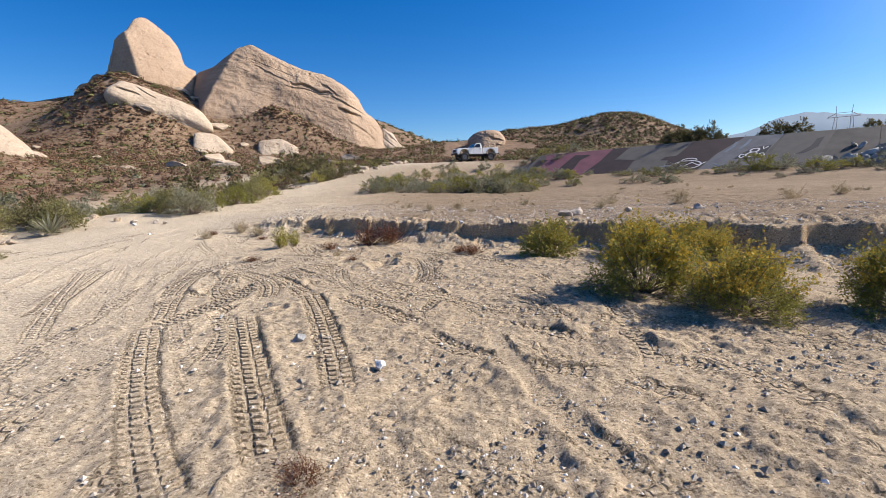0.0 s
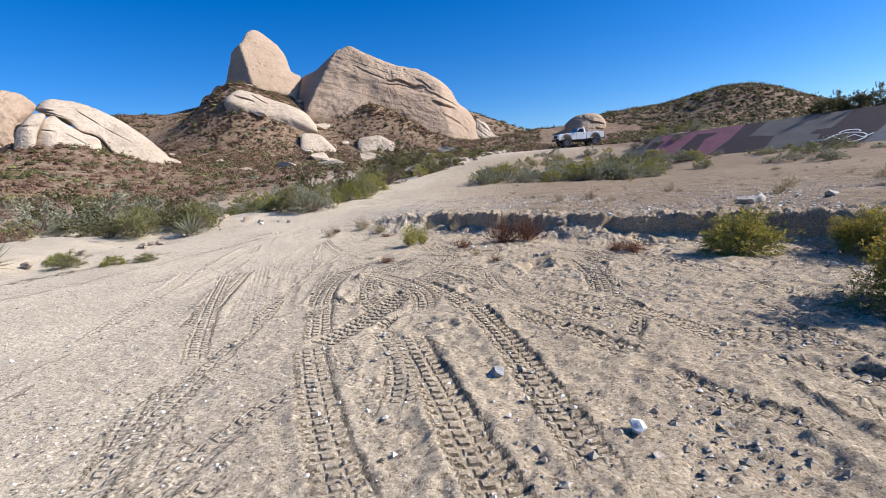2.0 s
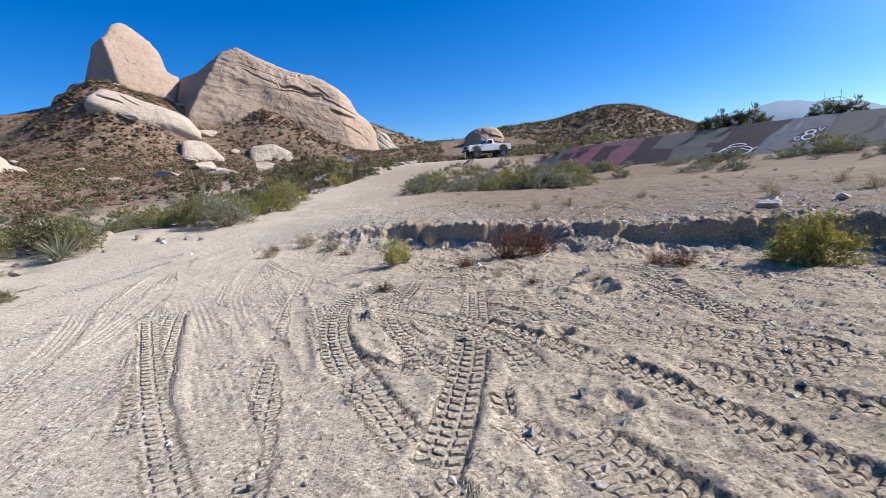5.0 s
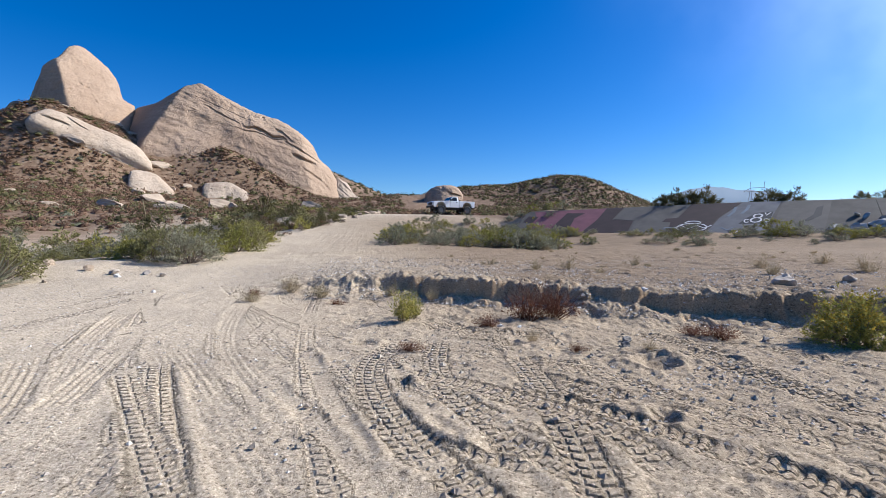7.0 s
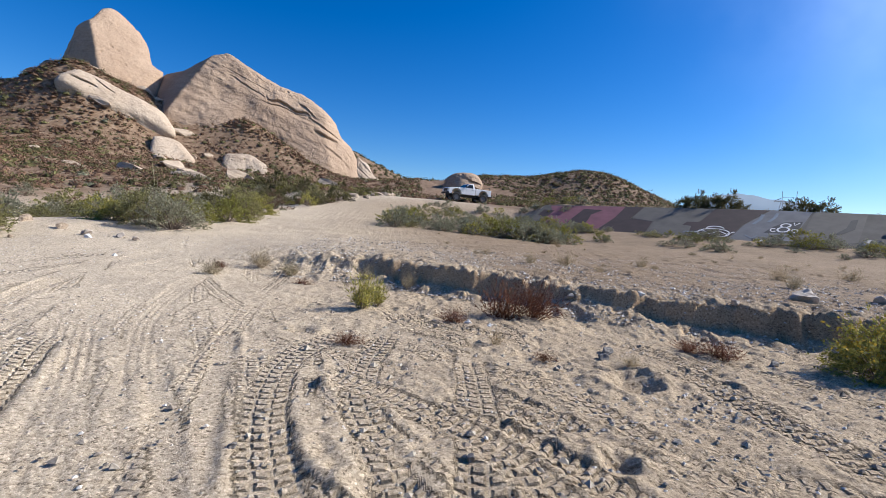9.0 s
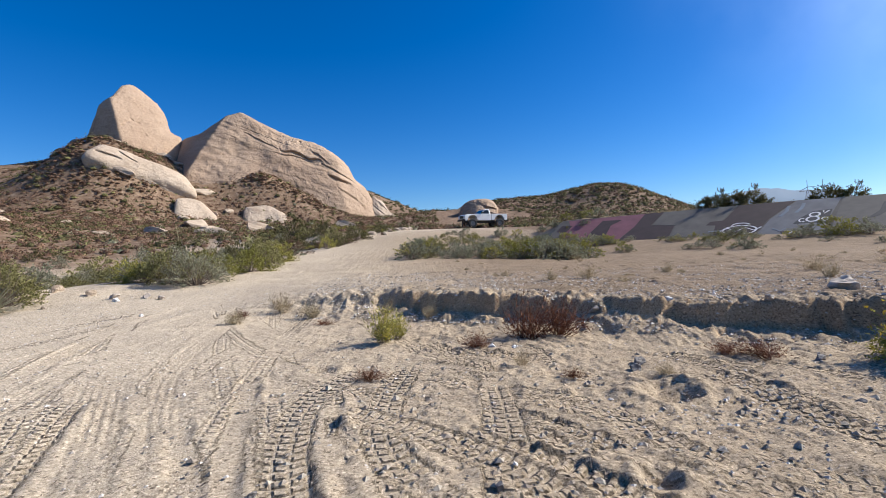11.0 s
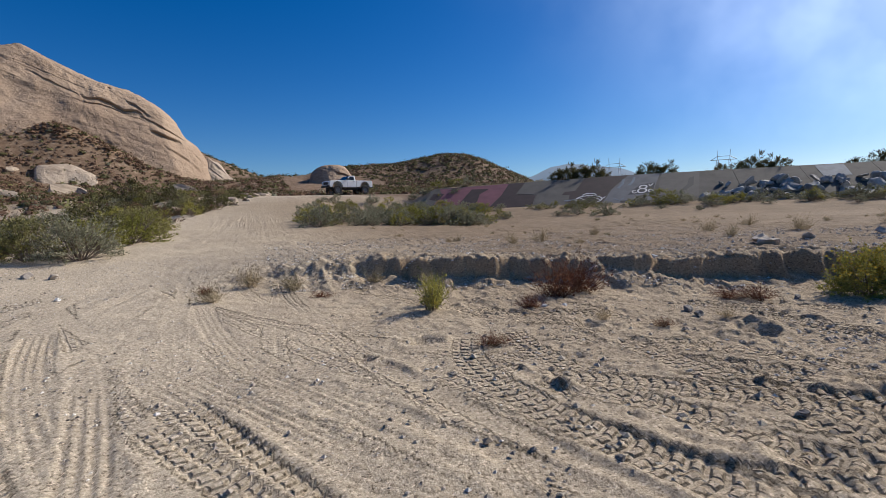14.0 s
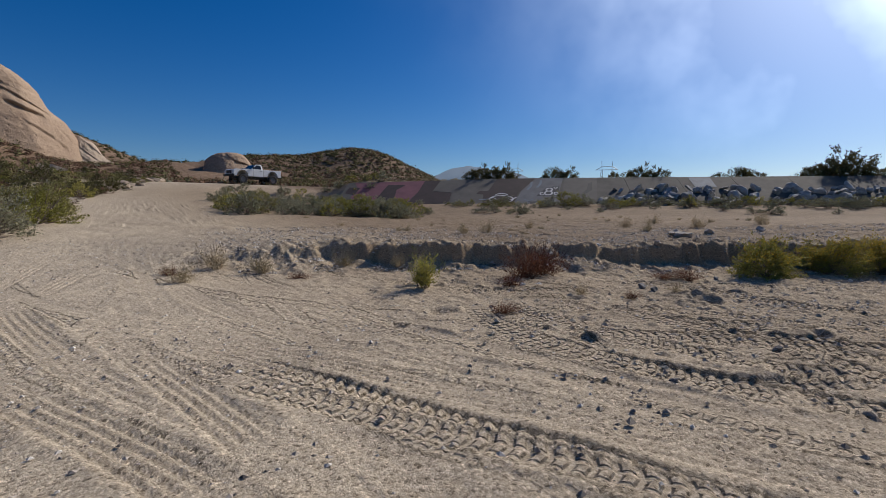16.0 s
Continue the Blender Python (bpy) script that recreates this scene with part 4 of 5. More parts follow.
    stroke([(-8.6, 37.3), (-8.2, 36.9), (-7.9, 37.3)], 0.05, BLUEPAINT)
    stroke([(-7.9, 40.4), (-8.0, 39.6), (-8.3, 38.9)], 0.10, BLUEPAINT)
    stroke([(-7.1, 40.7), (-7.2, 40.0), (-7.5, 39.3)], 0.10, BLUEPAINT)
    stroke([(-12.2, 37.2), (-11.4, 37.3)], 0.08, BLUEPAINT)


build_wall()


# ---- rough blocks of stone ----
def block_mesh(name, seed, facets=7, rough=0.18, detail=2, cuts=(0.2, 0.38)):
    """An angular lump of stone of about unit size."""
    rng = random.Random(seed)
    bm = bmesh.new()
    bmesh.ops.create_icosphere(bm, subdivisions=detail, radius=0.5)
    planes = [(Vector((rng.gauss(0, 1), rng.gauss(0, 1), rng.gauss(0, 1))).normalized(), rng.uniform(*cuts)) for _ in range(facets)]
    for v in bm.verts:
        for n, d in planes:
            k = v.co.dot(n) - d
            if k > 0:
                v.co -= n * k
        v.co += v.co.normalized() * noise.noise(v.co * 3 + Vector((seed, 0, 0))) * rough * 0.3
    me = bpy.data.meshes.new(name)
    bm.to_mesh(me)
    bm.free()
    return me


BLOCKS = [block_mesh("rock", s, 11) for s in range(6)]
RUBBLE = [block_mesh("riprap", 60 + k, 9, 0.3, 2, (0.13, 0.34)) for k in range(6)]
for me in RUBBLE:
    me.materials.append(GREY_ROCK)
rng = random.Random(4)
for k in range(290):
    q = -3.0 + 31.0 * (k / 290) + rng.uniform(-0.5, 0.5)
    p = on_wall(q, rng.uniform(35.2, 39.0) if q > -1.5 else rng.uniform(35.2, 37.4), 0.1)
    size = 0.45 + 0.75 * rng.random() ** 1.5
    ob = new("riprap_rock", RUBBLE[k % 6])
    ob.matrix_world = pose(p[0], p[1], p[2], rng.uniform(-40, 40), rng.uniform(-40, 40), rng.uniform(0, 360)) @ Matrix.Diagonal((size * 1.5, size, size * 0.85, 1))
    tagged(ob, "broken grey riprap rock piled on the concrete slope", "rock", "riprap on the slope")


# pale ledges that show between the brush
for me in BLOCKS:
    if not me.materials:
        me.materials.append(PALE_STONE)
rng = random.Random(11)
for k in range(30):
    y = rng.uniform(60, 108)
    x = float(road_left(y)) - rng.uniform(8, 62)
    size = rng.uniform(0.8, 3.0) * (0.5 + y / 110)
    ob = new("rock_ledge", BLOCKS[k % 6])
    ob.matrix_world = pose(x, y, float(land(np.array([x]), np.array([y]))[0]) + 0.02 * size, rng.uniform(-8, 8), rng.uniform(8, 22), rng.uniform(-30, 60)) @ Matrix.Diagonal((size * 1.7, size, size * 0.7, 1))
    tagged(ob, "pale sandstone ledge showing through the hillside brush", "rock", "ledges on the hillside")


# ---- plants ----
def blades(rng_np, base, tip, count, length, width, lo=0.25, spread=0.8, simple=False):
    """Leaf quads set along stems from base to tip (arrays n x 3)."""
    n = len(base)
    idx = np.repeat(np.arange(n), count)
    t = rng_np.uniform(lo, 1.0, len(idx))[:, None]
    p = base[idx] * (1 - t) + tip[idx] * t + rng_np.normal(0, 0.012, (len(idx), 3))
    d = tip[idx] - base[idx]
    d /= np.linalg.norm(d, axis=1)[:, None] + 1e-9
    d = d + rng_np.normal(0, spread, d.shape)
    d /= np.linalg.norm(d, axis=1)[:, None] + 1e-9
    side = np.cross(d, rng_np.normal(0, 1, d.shape))
    side /= np.linalg.norm(side, axis=1)[:, None] + 1e-9
    ln = length * rng_np.uniform(0.6, 1.3, (len(idx), 1))
    wd = width * rng_np.uniform(0.6, 1.3, (len(idx), 1))
    if simple:
        V = np.stack([p - side * wd * 0.45, p + side * wd * 0.45, p + d * ln], 1).reshape(-1, 3)
        return V, np.arange(len(V)).reshape(-1, 3)
    a, b, c, e = p, p + d * ln * 0.5 + side * wd * 0.5, p + d * ln, p + d * ln * 0.5 - side * wd * 0.5
    V = np.stack([a, b, c, e], 1).reshape(-1, 3)
    return V, np.arange(len(V)).reshape(-1, 4)


def sticks(base, tip, r):
    """Thin three-sided stems."""
    n = len(base)
    d = tip - base
    d /= np.linalg.norm(d, axis=1)[:, None] + 1e-9
    s = np.cross(d, np.array((0.3, 0.5, 0.81)))
    s /= np.linalg.norm(s, axis=1)[:, None] + 1e-9
    u = np.cross(d, s)
    V, F = [], []
    ring = [(math.cos(a), math.sin(a)) for a in (0, 2.09, 4.19)]
    lo = np.stack([base + r * (s * c + u * k) for c, k in ring], 1)
    hi = np.stack([tip + 0.4 * r * (s * c + u * k) for c, k in ring], 1)
    V = np.concatenate([lo, hi], 1).reshape(-1, 3)
    o = (np.arange(n) * 6)[:, None]
    F = np.concatenate([o + np.array([[i, (i + 1) % 3, 3 + (i + 1) % 3, 3 + i]]) for i in range(3)], 0)
    return V, F


def shrub(name, label, seed, height, radius, stems, leaves, leaf_len, leaf_wid, leaf_mat, stem_mat=None, flowers=0, upright=0.35, lo=0.25, spread=0.8, category="shrub", simple=False, clumps=0, tuft=(0.07, 0.15)):
    """A shrub of stems from one root. With clumps its leaves gather in tufts at the ends of the limbs, over a dark twiggy inside."""
    g = np.random.default_rng(seed)
    thing = tagged(new(name), label, category)
    if clumps:
        az, up = g.uniform(0, 2 * np.pi, clumps), g.uniform(0.0, 1.0, clumps)
        el = np.arccos(up ** 0.8)
        reach = g.uniform(0.62, 1.05, clumps) * (1 + 0.16 * np.sin(az * 2 + seed) + 0.12 * np.sin(az * 5 + 2 * seed))
        heart = np.stack([np.sin(el) * np.cos(az) * radius * reach, np.sin(el) * np.sin(az) * radius * reach, np.cos(el) * height * reach * 0.92 + 0.05 * height], 1)
        k = g.integers(0, clumps, stems)
        wide = radius * g.uniform(*tuft, clumps)[k][:, None]
        tip = heart[k] + g.normal(0, 1, (stems, 3)) * wide * np.array((1, 1, 0.8))
        tip[:, 2] = np.maximum(tip[:, 2], 0.03)
        base = tip - (tip * np.array((1, 1, 0.75))) * 0.22
        root = np.stack([heart[:, 0] * 0.12, heart[:, 1] * 0.12, np.full(clumps, -0.03)], 1)
        limb = np.concatenate([root, heart * 0.55 + g.normal(0, 0.05, heart.shape) * radius])
        ends = np.concatenate([heart * 0.6, heart])
        V, F = sticks(limb, ends, max(0.006, 0.011 * height))
        W, H = sticks(heart[k][::6], tip[::6], 0.005 * height)
        V, F = np.concatenate([V, W]), np.concatenate([F, H + len(V)])
    else:
        lobes = g.uniform(-0.5, 0.5, (5, 2)) * radius
        lobes[0] = 0
        k = g.integers(0, 5, stems)
        az = g.uniform(0, 2 * np.pi, stems)
        el = np.arccos(g.uniform(upright * 0.4, 1.0, stems) ** 0.8)
        reach = g.uniform(0.72, 1.06, stems) * (1 + 0.22 * np.sin(az * 3 + seed))
        foot = lobes[k] * 0.55 + g.normal(0, 0.05, (stems, 2)) * radius
        base = np.stack([foot[:, 0], foot[:, 1], np.full(stems, -0.02)], 1)
        hs = g.uniform(0.8, 1.05, 5)[k]
        tip = np.stack([lobes[k][:, 0] + np.sin(el) * np.cos(az) * radius * 0.72 * reach, lobes[k][:, 1] + np.sin(el) * np.sin(az) * radius * 0.72 * reach,
                        np.maximum(0.04, np.cos(el) * reach * height * hs)], 1)
        V, F = sticks(base[::5], tip[::5], max(0.004, 0.008 * height))
    tagged(part("branchwork", mesh_from("branchwork", V, F), stem_mat or BARK, thing), kind="stuff")
    V, F = blades(g, base, tip, leaves, leaf_len, leaf_wid, lo, spread, simple)
    tagged(part("foliage", mesh_from("foliage", V, F, False), leaf_mat, thing), kind="stuff")
    if flowers:
        top = tip[tip[:, 2] > 0.45 * height]
        V, F = blades(g, top - np.array((0, 0, 0.03)), top, flowers, 0.035, 0.03, 0.0, 1.2)
        tagged(part("blossom", mesh_from("blossom", V, F, False), FLOWER, thing, "small yellow flower heads"), kind="stuff")
    return thing


def plant(proto, x, y, size=1.0, turn=None, tall=1.0):
    turn = rng.uniform(0, 360) if turn is None else turn
    return copy_thing(proto, pose(x, y, at(x, y) - 0.01, 0, 0, turn) @ Matrix.Diagonal((size, size, size * tall, 1)))


rng = random.Random(7)
yellow = shrub("rabbitbrush", "rounded rabbitbrush with yellow flower heads on the sand", 1, 1.02, 0.84, 2200, 8, 0.045, 0.02, YELLOWGREEN, None, 4, lo=0.0, spread=0.8, simple=True, clumps=70, tuft=(0.09, 0.19))
yellow.matrix_world = pose(2.72, 6.3, at(2.72, 6.3), 0, 0, 30) @ Matrix.Diagonal((0.88, 0.88, 0.95, 1))
plant(yellow, 3.3, 5.15, 0.8, 140, 0.95)
plant(yellow, 3.75, 5.75, 0.62, 250, 0.95)
plant(yellow, 5.1, 5.0, 0.85, 200)
plant(yellow, 3.7, 8.85, 0.8, 80, 0.85)
plant(yellow, 4.6, 8.3, 0.75, 300, 0.9)
low_green = shrub("brittle_bush", "low olive-green bush with yellowish tips on the sand", 2, 0.6, 0.55, 900, 8, 0.05, 0.022, YELLOWGREEN, None, 2, lo=0.0, spread=0.8, simple=True, clumps=60, tuft=(0.11, 0.22))
low_green.matrix_world = pose(2.15, 9.35, at(2.15, 9.35))
thin_green = shrub("green_weed", "thin upright green weed in front of the bank", 3, 0.62, 0.28, 90, 14, 0.07, 0.012, YELLOWGREEN, None, 0, 0.8)
thin_green.matrix_world = pose(-3.97, 11.42, at(-3.97, 11.42))
plant(thin_green, -3.8, 11.75, 0.75)
rusty = shrub("dry_red_shrub", "dry rust-brown twiggy shrub in front of the bank", 4, 0.5, 0.42, 220, 7, 0.05, 0.008, RUST, RUST, 0, 0.6)
rusty.matrix_world = pose(-1.45, 11.6, at(-1.45, 11.6)) @ Matrix.Diagonal((1.3, 1.3, 1.35, 1))
for x, y, s, tall in ((-1.98, 11.4, 1.15, 0.9), (-2.6, 10.95, 0.55, 0.7), (-4.05, 9.6, 0.5, 0.45), (0.7, 9.95, 0.8, 0.5), (0.35, 10.15, 0.55, 0.5), (-5.3, 13.4, 0.5, 0.5),
                      (-0.7, 2.3, 0.5, 0.35), (-1.9, 9.4, 0.35, 0.5), (-7.0, 14.2, 0.5, 0.6)):
    plant(rusty, x, y, s, None, tall)
straw = shrub("dry_grass_tuft", "tuft of dry straw-coloured grass", 5, 0.4, 0.3, 130, 5, 0.07, 0.007, STRAW, STRAW, 0, 0.7, category="grass")
straw.matrix_world = pose(-5.6, 14.2, at(-5.6, 14.2))
for x, y, s in ((-6.3, 14.6, 1.1), (-4.1, 14.1, 0.9), (-3.3, 13.5, 0.8), (-0.4, 15.2, 0.8), (0.5, 15.4, 1.0), (4.4, 13.2, 0.8), (6.4, 12.8, 1.1), (5.2, 14.4, 1.0), (9.0, 12.2, 1.0),
                (-2.3, 9.9, 0.5), (-0.9, 9.3, 0.5), (7.6, 15.0, 1.0), (11, 13, 1.1), (2.8, 16.2, 0.8), (-1.2, 16.8, 0.6), (-6.9, 13.6, 0.9)):
    plant(straw, x, y, s)

sage = [shrub("sagebrush", "grey-green sagebrush beside the dirt road", 10 + i, 1.2, 1.0, 180, 7, 0.1, 0.056, SAGE, lo=0.2, spread=1.3, simple=True, clumps=34) for i in range(3)]
olive = [shrub("roadside_bush", "olive-green bush beside the dirt road", 20 + i, 1.15, 1.05, 190, 7, 0.1, 0.06, OLIVE, lo=0.2, spread=1.4, simple=True, clumps=30) for i in range(3)]
ygreen = [shrub("yellow_green_bush", "yellow-green bush beside the dirt road", 30 + i, 1.2, 0.95, 180, 7, 0.105, 0.06, YELLOWGREEN, lo=0.2, spread=1.1, simple=True, clumps=32) for i in range(2)]
dark = [shrub("dark_shrub", "dark green shrub on the dry slope", 40 + i, 1.4, 1.25, 250, 8, 0.1, 0.07, DARKLEAF, lo=0.2, spread=1.5, simple=True, clumps=30) for i in range(2)]
brown = [shrub("dry_brown_shrub", "dry brown shrub on the slope", 50 + i, 0.85, 0.85, 150, 7, 0.09, 0.045, BROWNLEAF, lo=0.2, spread=1.3, simple=True, clumps=26) for i in range(2)]
fine_bush = [shrub("roadside_bush", "olive-green bush beside the dirt road", 70, 1.0, 1.0, 800, 7, 0.06, 0.034, OLIVE, lo=0.1, spread=1.2, simple=True, clumps=60),
             shrub("yellow_green_bush", "yellow-green bush beside the dirt road", 71, 1.0, 0.9, 800, 7, 0.065, 0.032, YELLOWGREEN, lo=0.1, spread=1.0, simple=True, clumps=60),
             shrub("sagebrush", "grey-green sagebrush beside the dirt road", 72, 1.1, 0.95, 800, 7, 0.066, 0.026, SAGE, lo=0.0, spread=0.8, simple=True, clumps=50),
             shrub("roadside_bush", "dark olive bush beside the dirt road", 73, 0.9, 1.1, 800, 7, 0.06, 0.036, DARKLEAF, lo=0.1, spread=1.3, simple=True, clumps=60)]
first = {}


def set_plant(proto, x, y, size=1.0, tall=1.0):
    """Stands the prototype itself at its first place, copies after that."""
    if proto.name not in first:
        first[proto.name] = True
        proto.matrix_world = pose(x, y, at(x, y) - 0.01, 0, 0, rng.uniform(0, 360))
    else:
        plant(proto, x, y, size, None, tall)


# single bushes along the far side of the road, then the looser brush behind them
for k, x, y, s, tall in ((0, -13.3, 16.3, 1.25, 1.25), (3, -14.4, 16.6, 0.95, 1.1), (0, -14.7, 14.9, 0.75, 1.3), (3, -15.6, 15.4, 0.8, 1.0), (2, -10.1, 18.9, 0.95, 1.3), (0, -11.2, 19.3, 0.9, 1.1), (1, -9.6, 21.8, 1.0, 1.15), (1, -10.3, 20.4, 0.9, 1.05),
                         (1, -12.1, 19.6, 0.85, 0.9), (0, -9.5, 23.6, 0.9, 1.1), (3, -10.6, 24.4, 0.9, 1.0), (1, -9.9, 26.2, 0.95, 0.95), (0, -10.8, 27.6, 0.9, 1.0), (2, -12.6, 21.4, 1.0, 1.0), (2, -16.8, 17.0, 0.7, 1.0), (0, -17.6, 18.4, 1.0, 0.9)):
    set_plant(fine_bush[k], x, y, s, tall)
for k in range(105):
    y = rng.uniform(15, 46)
    out = rng.uniform(2.6, 13) if y < 30 else rng.uniform(0.8, 8)
    x = float(road_left(y)) - out
    if float(noise2(np.array([x * 0.3]), np.array([y * 0.3]), 5)[0]) < -0.25:
        continue
    kind = rng.random()
    pick = sage if kind < 0.2 else olive if kind < 0.42 else ygreen if kind < 0.58 else brown if kind < 0.86 else dark
    if y < 24 and out < 9:
        pick = [fine_bush[rng.choice((0, 0, 1, 2, 3, 3))]]
    set_plant(rng.choice(pick), x, y, rng.uniform(0.5, 1.05) * (0.9 if y < 28 else 0.7), rng.uniform(0.6, 1.0))
for k in range(120):
    y = rng.uniform(34, 66)
    x = float(road_left(y)) - 0.5 - 10 * rng.random() ** 1.2
    kind = rng.random()
    set_plant(rng.choice(dark if kind < 0.2 else olive if kind < 0.4 else brown if kind < 0.82 else ygreen), x, y, rng.uniform(0.35, 0.85), rng.uniform(0.6, 1.0))
for k in range(26):
    y = rng.uniform(24, 60)
    x = float(road_left(y)) - rng.uniform(0.0, 3.5)
    size = rng.uniform(0.25, 0.55) * (1.0 if y < 36 else 1.7)
    ob = new("roadside_rock", BLOCKS[k % 6])
    ob.matrix_world = pose(x, y, at(x, y) + 0.1 * size, rng.uniform(-10, 10), rng.uniform(-10, 10), rng.uniform(0, 360)) @ Matrix.Diagonal((size * 1.4, size, size * 0.7, 1))
    tagged(ob, "pale sandstone rock among bushes beside the dirt road", "rock", "rocks beside the road")
for k in range(24):
    y = rng.uniform(9, 21)
    x = float(road_left(y)) - rng.uniform(0.4, 3.2)
    size = rng.uniform(0.12, 0.34)
    ob = new("roadside_rock", BLOCKS[k % 6])
    ob.matrix_world = pose(x, y, at(x, y) + 0.12 * size, rng.uniform(-10, 10), rng.uniform(-10, 10), rng.uniform(0, 360)) @ Matrix.Diagonal((size * 1.2, size, size * 0.85, 1))
    tagged(ob, "pale sandstone rock among bushes beside the dirt road", "rock", "rocks beside the road")
for k in range(30):
    x, y = rng.uniform(-2, 13), rng.uniform(14, 25)
    if y - float(bank_line(x)) > 1.2:
        plant(straw, x, y, rng.uniform(0.3, 0.75), None, rng.uniform(0.5, 0.9))
for k, x, y, s in ((1, -11.0, 10.3, 0.35), (0, -10.4, 10.7, 0.3), (0, -12.0, 10.1, 0.45), (1, -12.9, 10.6, 0.4)):
    set_plant(fine_bush[k], x, y, s, 0.7)
# tall sage and dark shrubs at the foot of the slope
for x, y, s in ((-22.6, 20.6, 1.7), (-21.4, 22.0, 1.5), (-23.8, 19.0, 1.6), (-25.6, 22.5, 1.8), (-24.5, 26.0, 1.4), (-20.5, 30.0, 1.2), (-18.0, 34.0, 1.2), (-16.4, 44.0, 1.3), (-15.0, 48.0, 1.4), (-13.6, 51.5, 1.5), (-12.0, 47.0, 1.0), (-17.5, 52.0, 1.2)):
    set_plant(rng.choice(sage[:2] + dark if y < 30 else dark + olive[:1]), x, y, s, 0.95)
# nearer part of the slope
for k in range(120):
    y = rng.uniform(14, 52)
    x = float(road_left(y)) - rng.uniform(6, 40)
    if math.hypot(x + 5, y - 10) < 42:
        kind = rng.random()
        set_plant(rng.choice(brown if kind < 0.58 else olive if kind < 0.66 else sage if kind < 0.82 else dark), x, y, rng.uniform(0.4, 1.05), rng.uniform(0.7, 1.0))
# island between the two roads
for k in range(150):
    a = rng.uniform(0, 1)
    y = 25.0 + 24 * rng.random() ** 1.6
    x = -4.3 + max(0.0, y - 31) * 0.2 + a * (8.5 + (y - 25) * 0.3)
    kind = rng.random()
    set_plant(rng.choice(sage if kind < 0.6 else ygreen if kind < 0.82 else olive), x, y, 0.32 + 0.58 * rng.random() ** 1.3, rng.uniform(0.7, 1.1))
# in front of the wall
for k in range(190):
    q = rng.uniform(-24, 27)
    w = rng.uniform(28.5, 35.4) if k % 3 == 0 else rng.uniform(33.0, 35.7)
    x, y = WALL_N[0] * w + WALL_Q[0] * q, WALL_N[1] * w + WALL_Q[1] * q
    set_plant(rng.choice(sage + sage + ygreen + olive[:1]), x, y, 0.35 + 0.6 * rng.random() ** 1.4, rng.uniform(0.55, 0.95))
# on top of the wall
mesquite = [shrub("mesquite_bush", "dense dark green bush along the top of the wall", 60 + i, 1.35, 1.3, 420, 9, 0.09, 0.07, DARKLEAF, lo=0.1, spread=1.6, simple=True, clumps=34) for i in range(2)]
for q, size in ((-12.4, 1.5), (-11.4, 1.7), (-10.3, 1.3), (-5.8, 1.1), (-4.6, 1.2), (-0.6, 0.8), (0.6, 0.9), (1.6, 1.3), (3.0, 1.3), (7.9, 0.9), (9.4, 1.3), (11.0, 1.0), (14.2, 0.9), (16.0, 2.0), (17.6, 2.2), (19.4, 1.4), (-13.2, 1.2), (-9.6, 0.9), (-6.6, 0.8), (2.3, 1.0), (10.2, 1.2), (15.0, 1.1), (16.8, 1.7), (18.6, 1.5)):
    w = 42.4 + rng.uniform(-0.3, 0.6)
    set_plant(rng.choice(mesquite), WALL_N[0] * w + WALL_Q[0] * q, WALL_N[1] * w + WALL_Q[1] * q, size * 0.7 * rng.uniform(0.75, 1.1), rng.uniform(0.85, 1.25))


def yucca(x, y, size, seed):
    g = np.random.default_rng(seed)
    n = 90
    az, el = g.uniform(0, 2 * np.pi, n), np.arccos(g.uniform(0.05, 1, n))
    d = np.stack([np.sin(el) * np.cos(az), np.sin(el) * np.sin(az), np.cos(el)], 1)
    s = np.cross(d, np.array((0, 0, 1.0)) + g.normal(0, 0.1, (n, 3)))
    s /= np.linalg.norm(s, axis=1)[:, None]
    ln = size * g.uniform(0.75, 1.1, (n, 1))
    b = d * 0.06
    V = np.stack([b - s * 0.022, b + s * 0.022, b + d * ln * 0.6 + s * 0.018, b + d * ln, b + d * ln * 0.6 - s * 0.018], 1).reshape(-1, 3)
    o = (np.arange(n) * 5)[:, None]
    F = np.concatenate([o + np.array([[0, 1, 2, 4]]), o + np.array([[4, 2, 3, 3]])], 0)
    me = bpy.data.meshes.new("yucca")
    me.from_pydata(V.tolist(), [], [f[:3] if f[2] == f[3] else f for f in F.tolist()])
    ob = part("yucca", me, SAGE)
    ob.matrix_world = pose(x, y, at(x, y) + 0.05)
    tagged(ob, "spiky grey-green yucca rosette beside the road", "yucca")


yucca(-12.9, 15.3, 0.8, 3)
yucca(-13.6, 9.6, 0.6, 4)


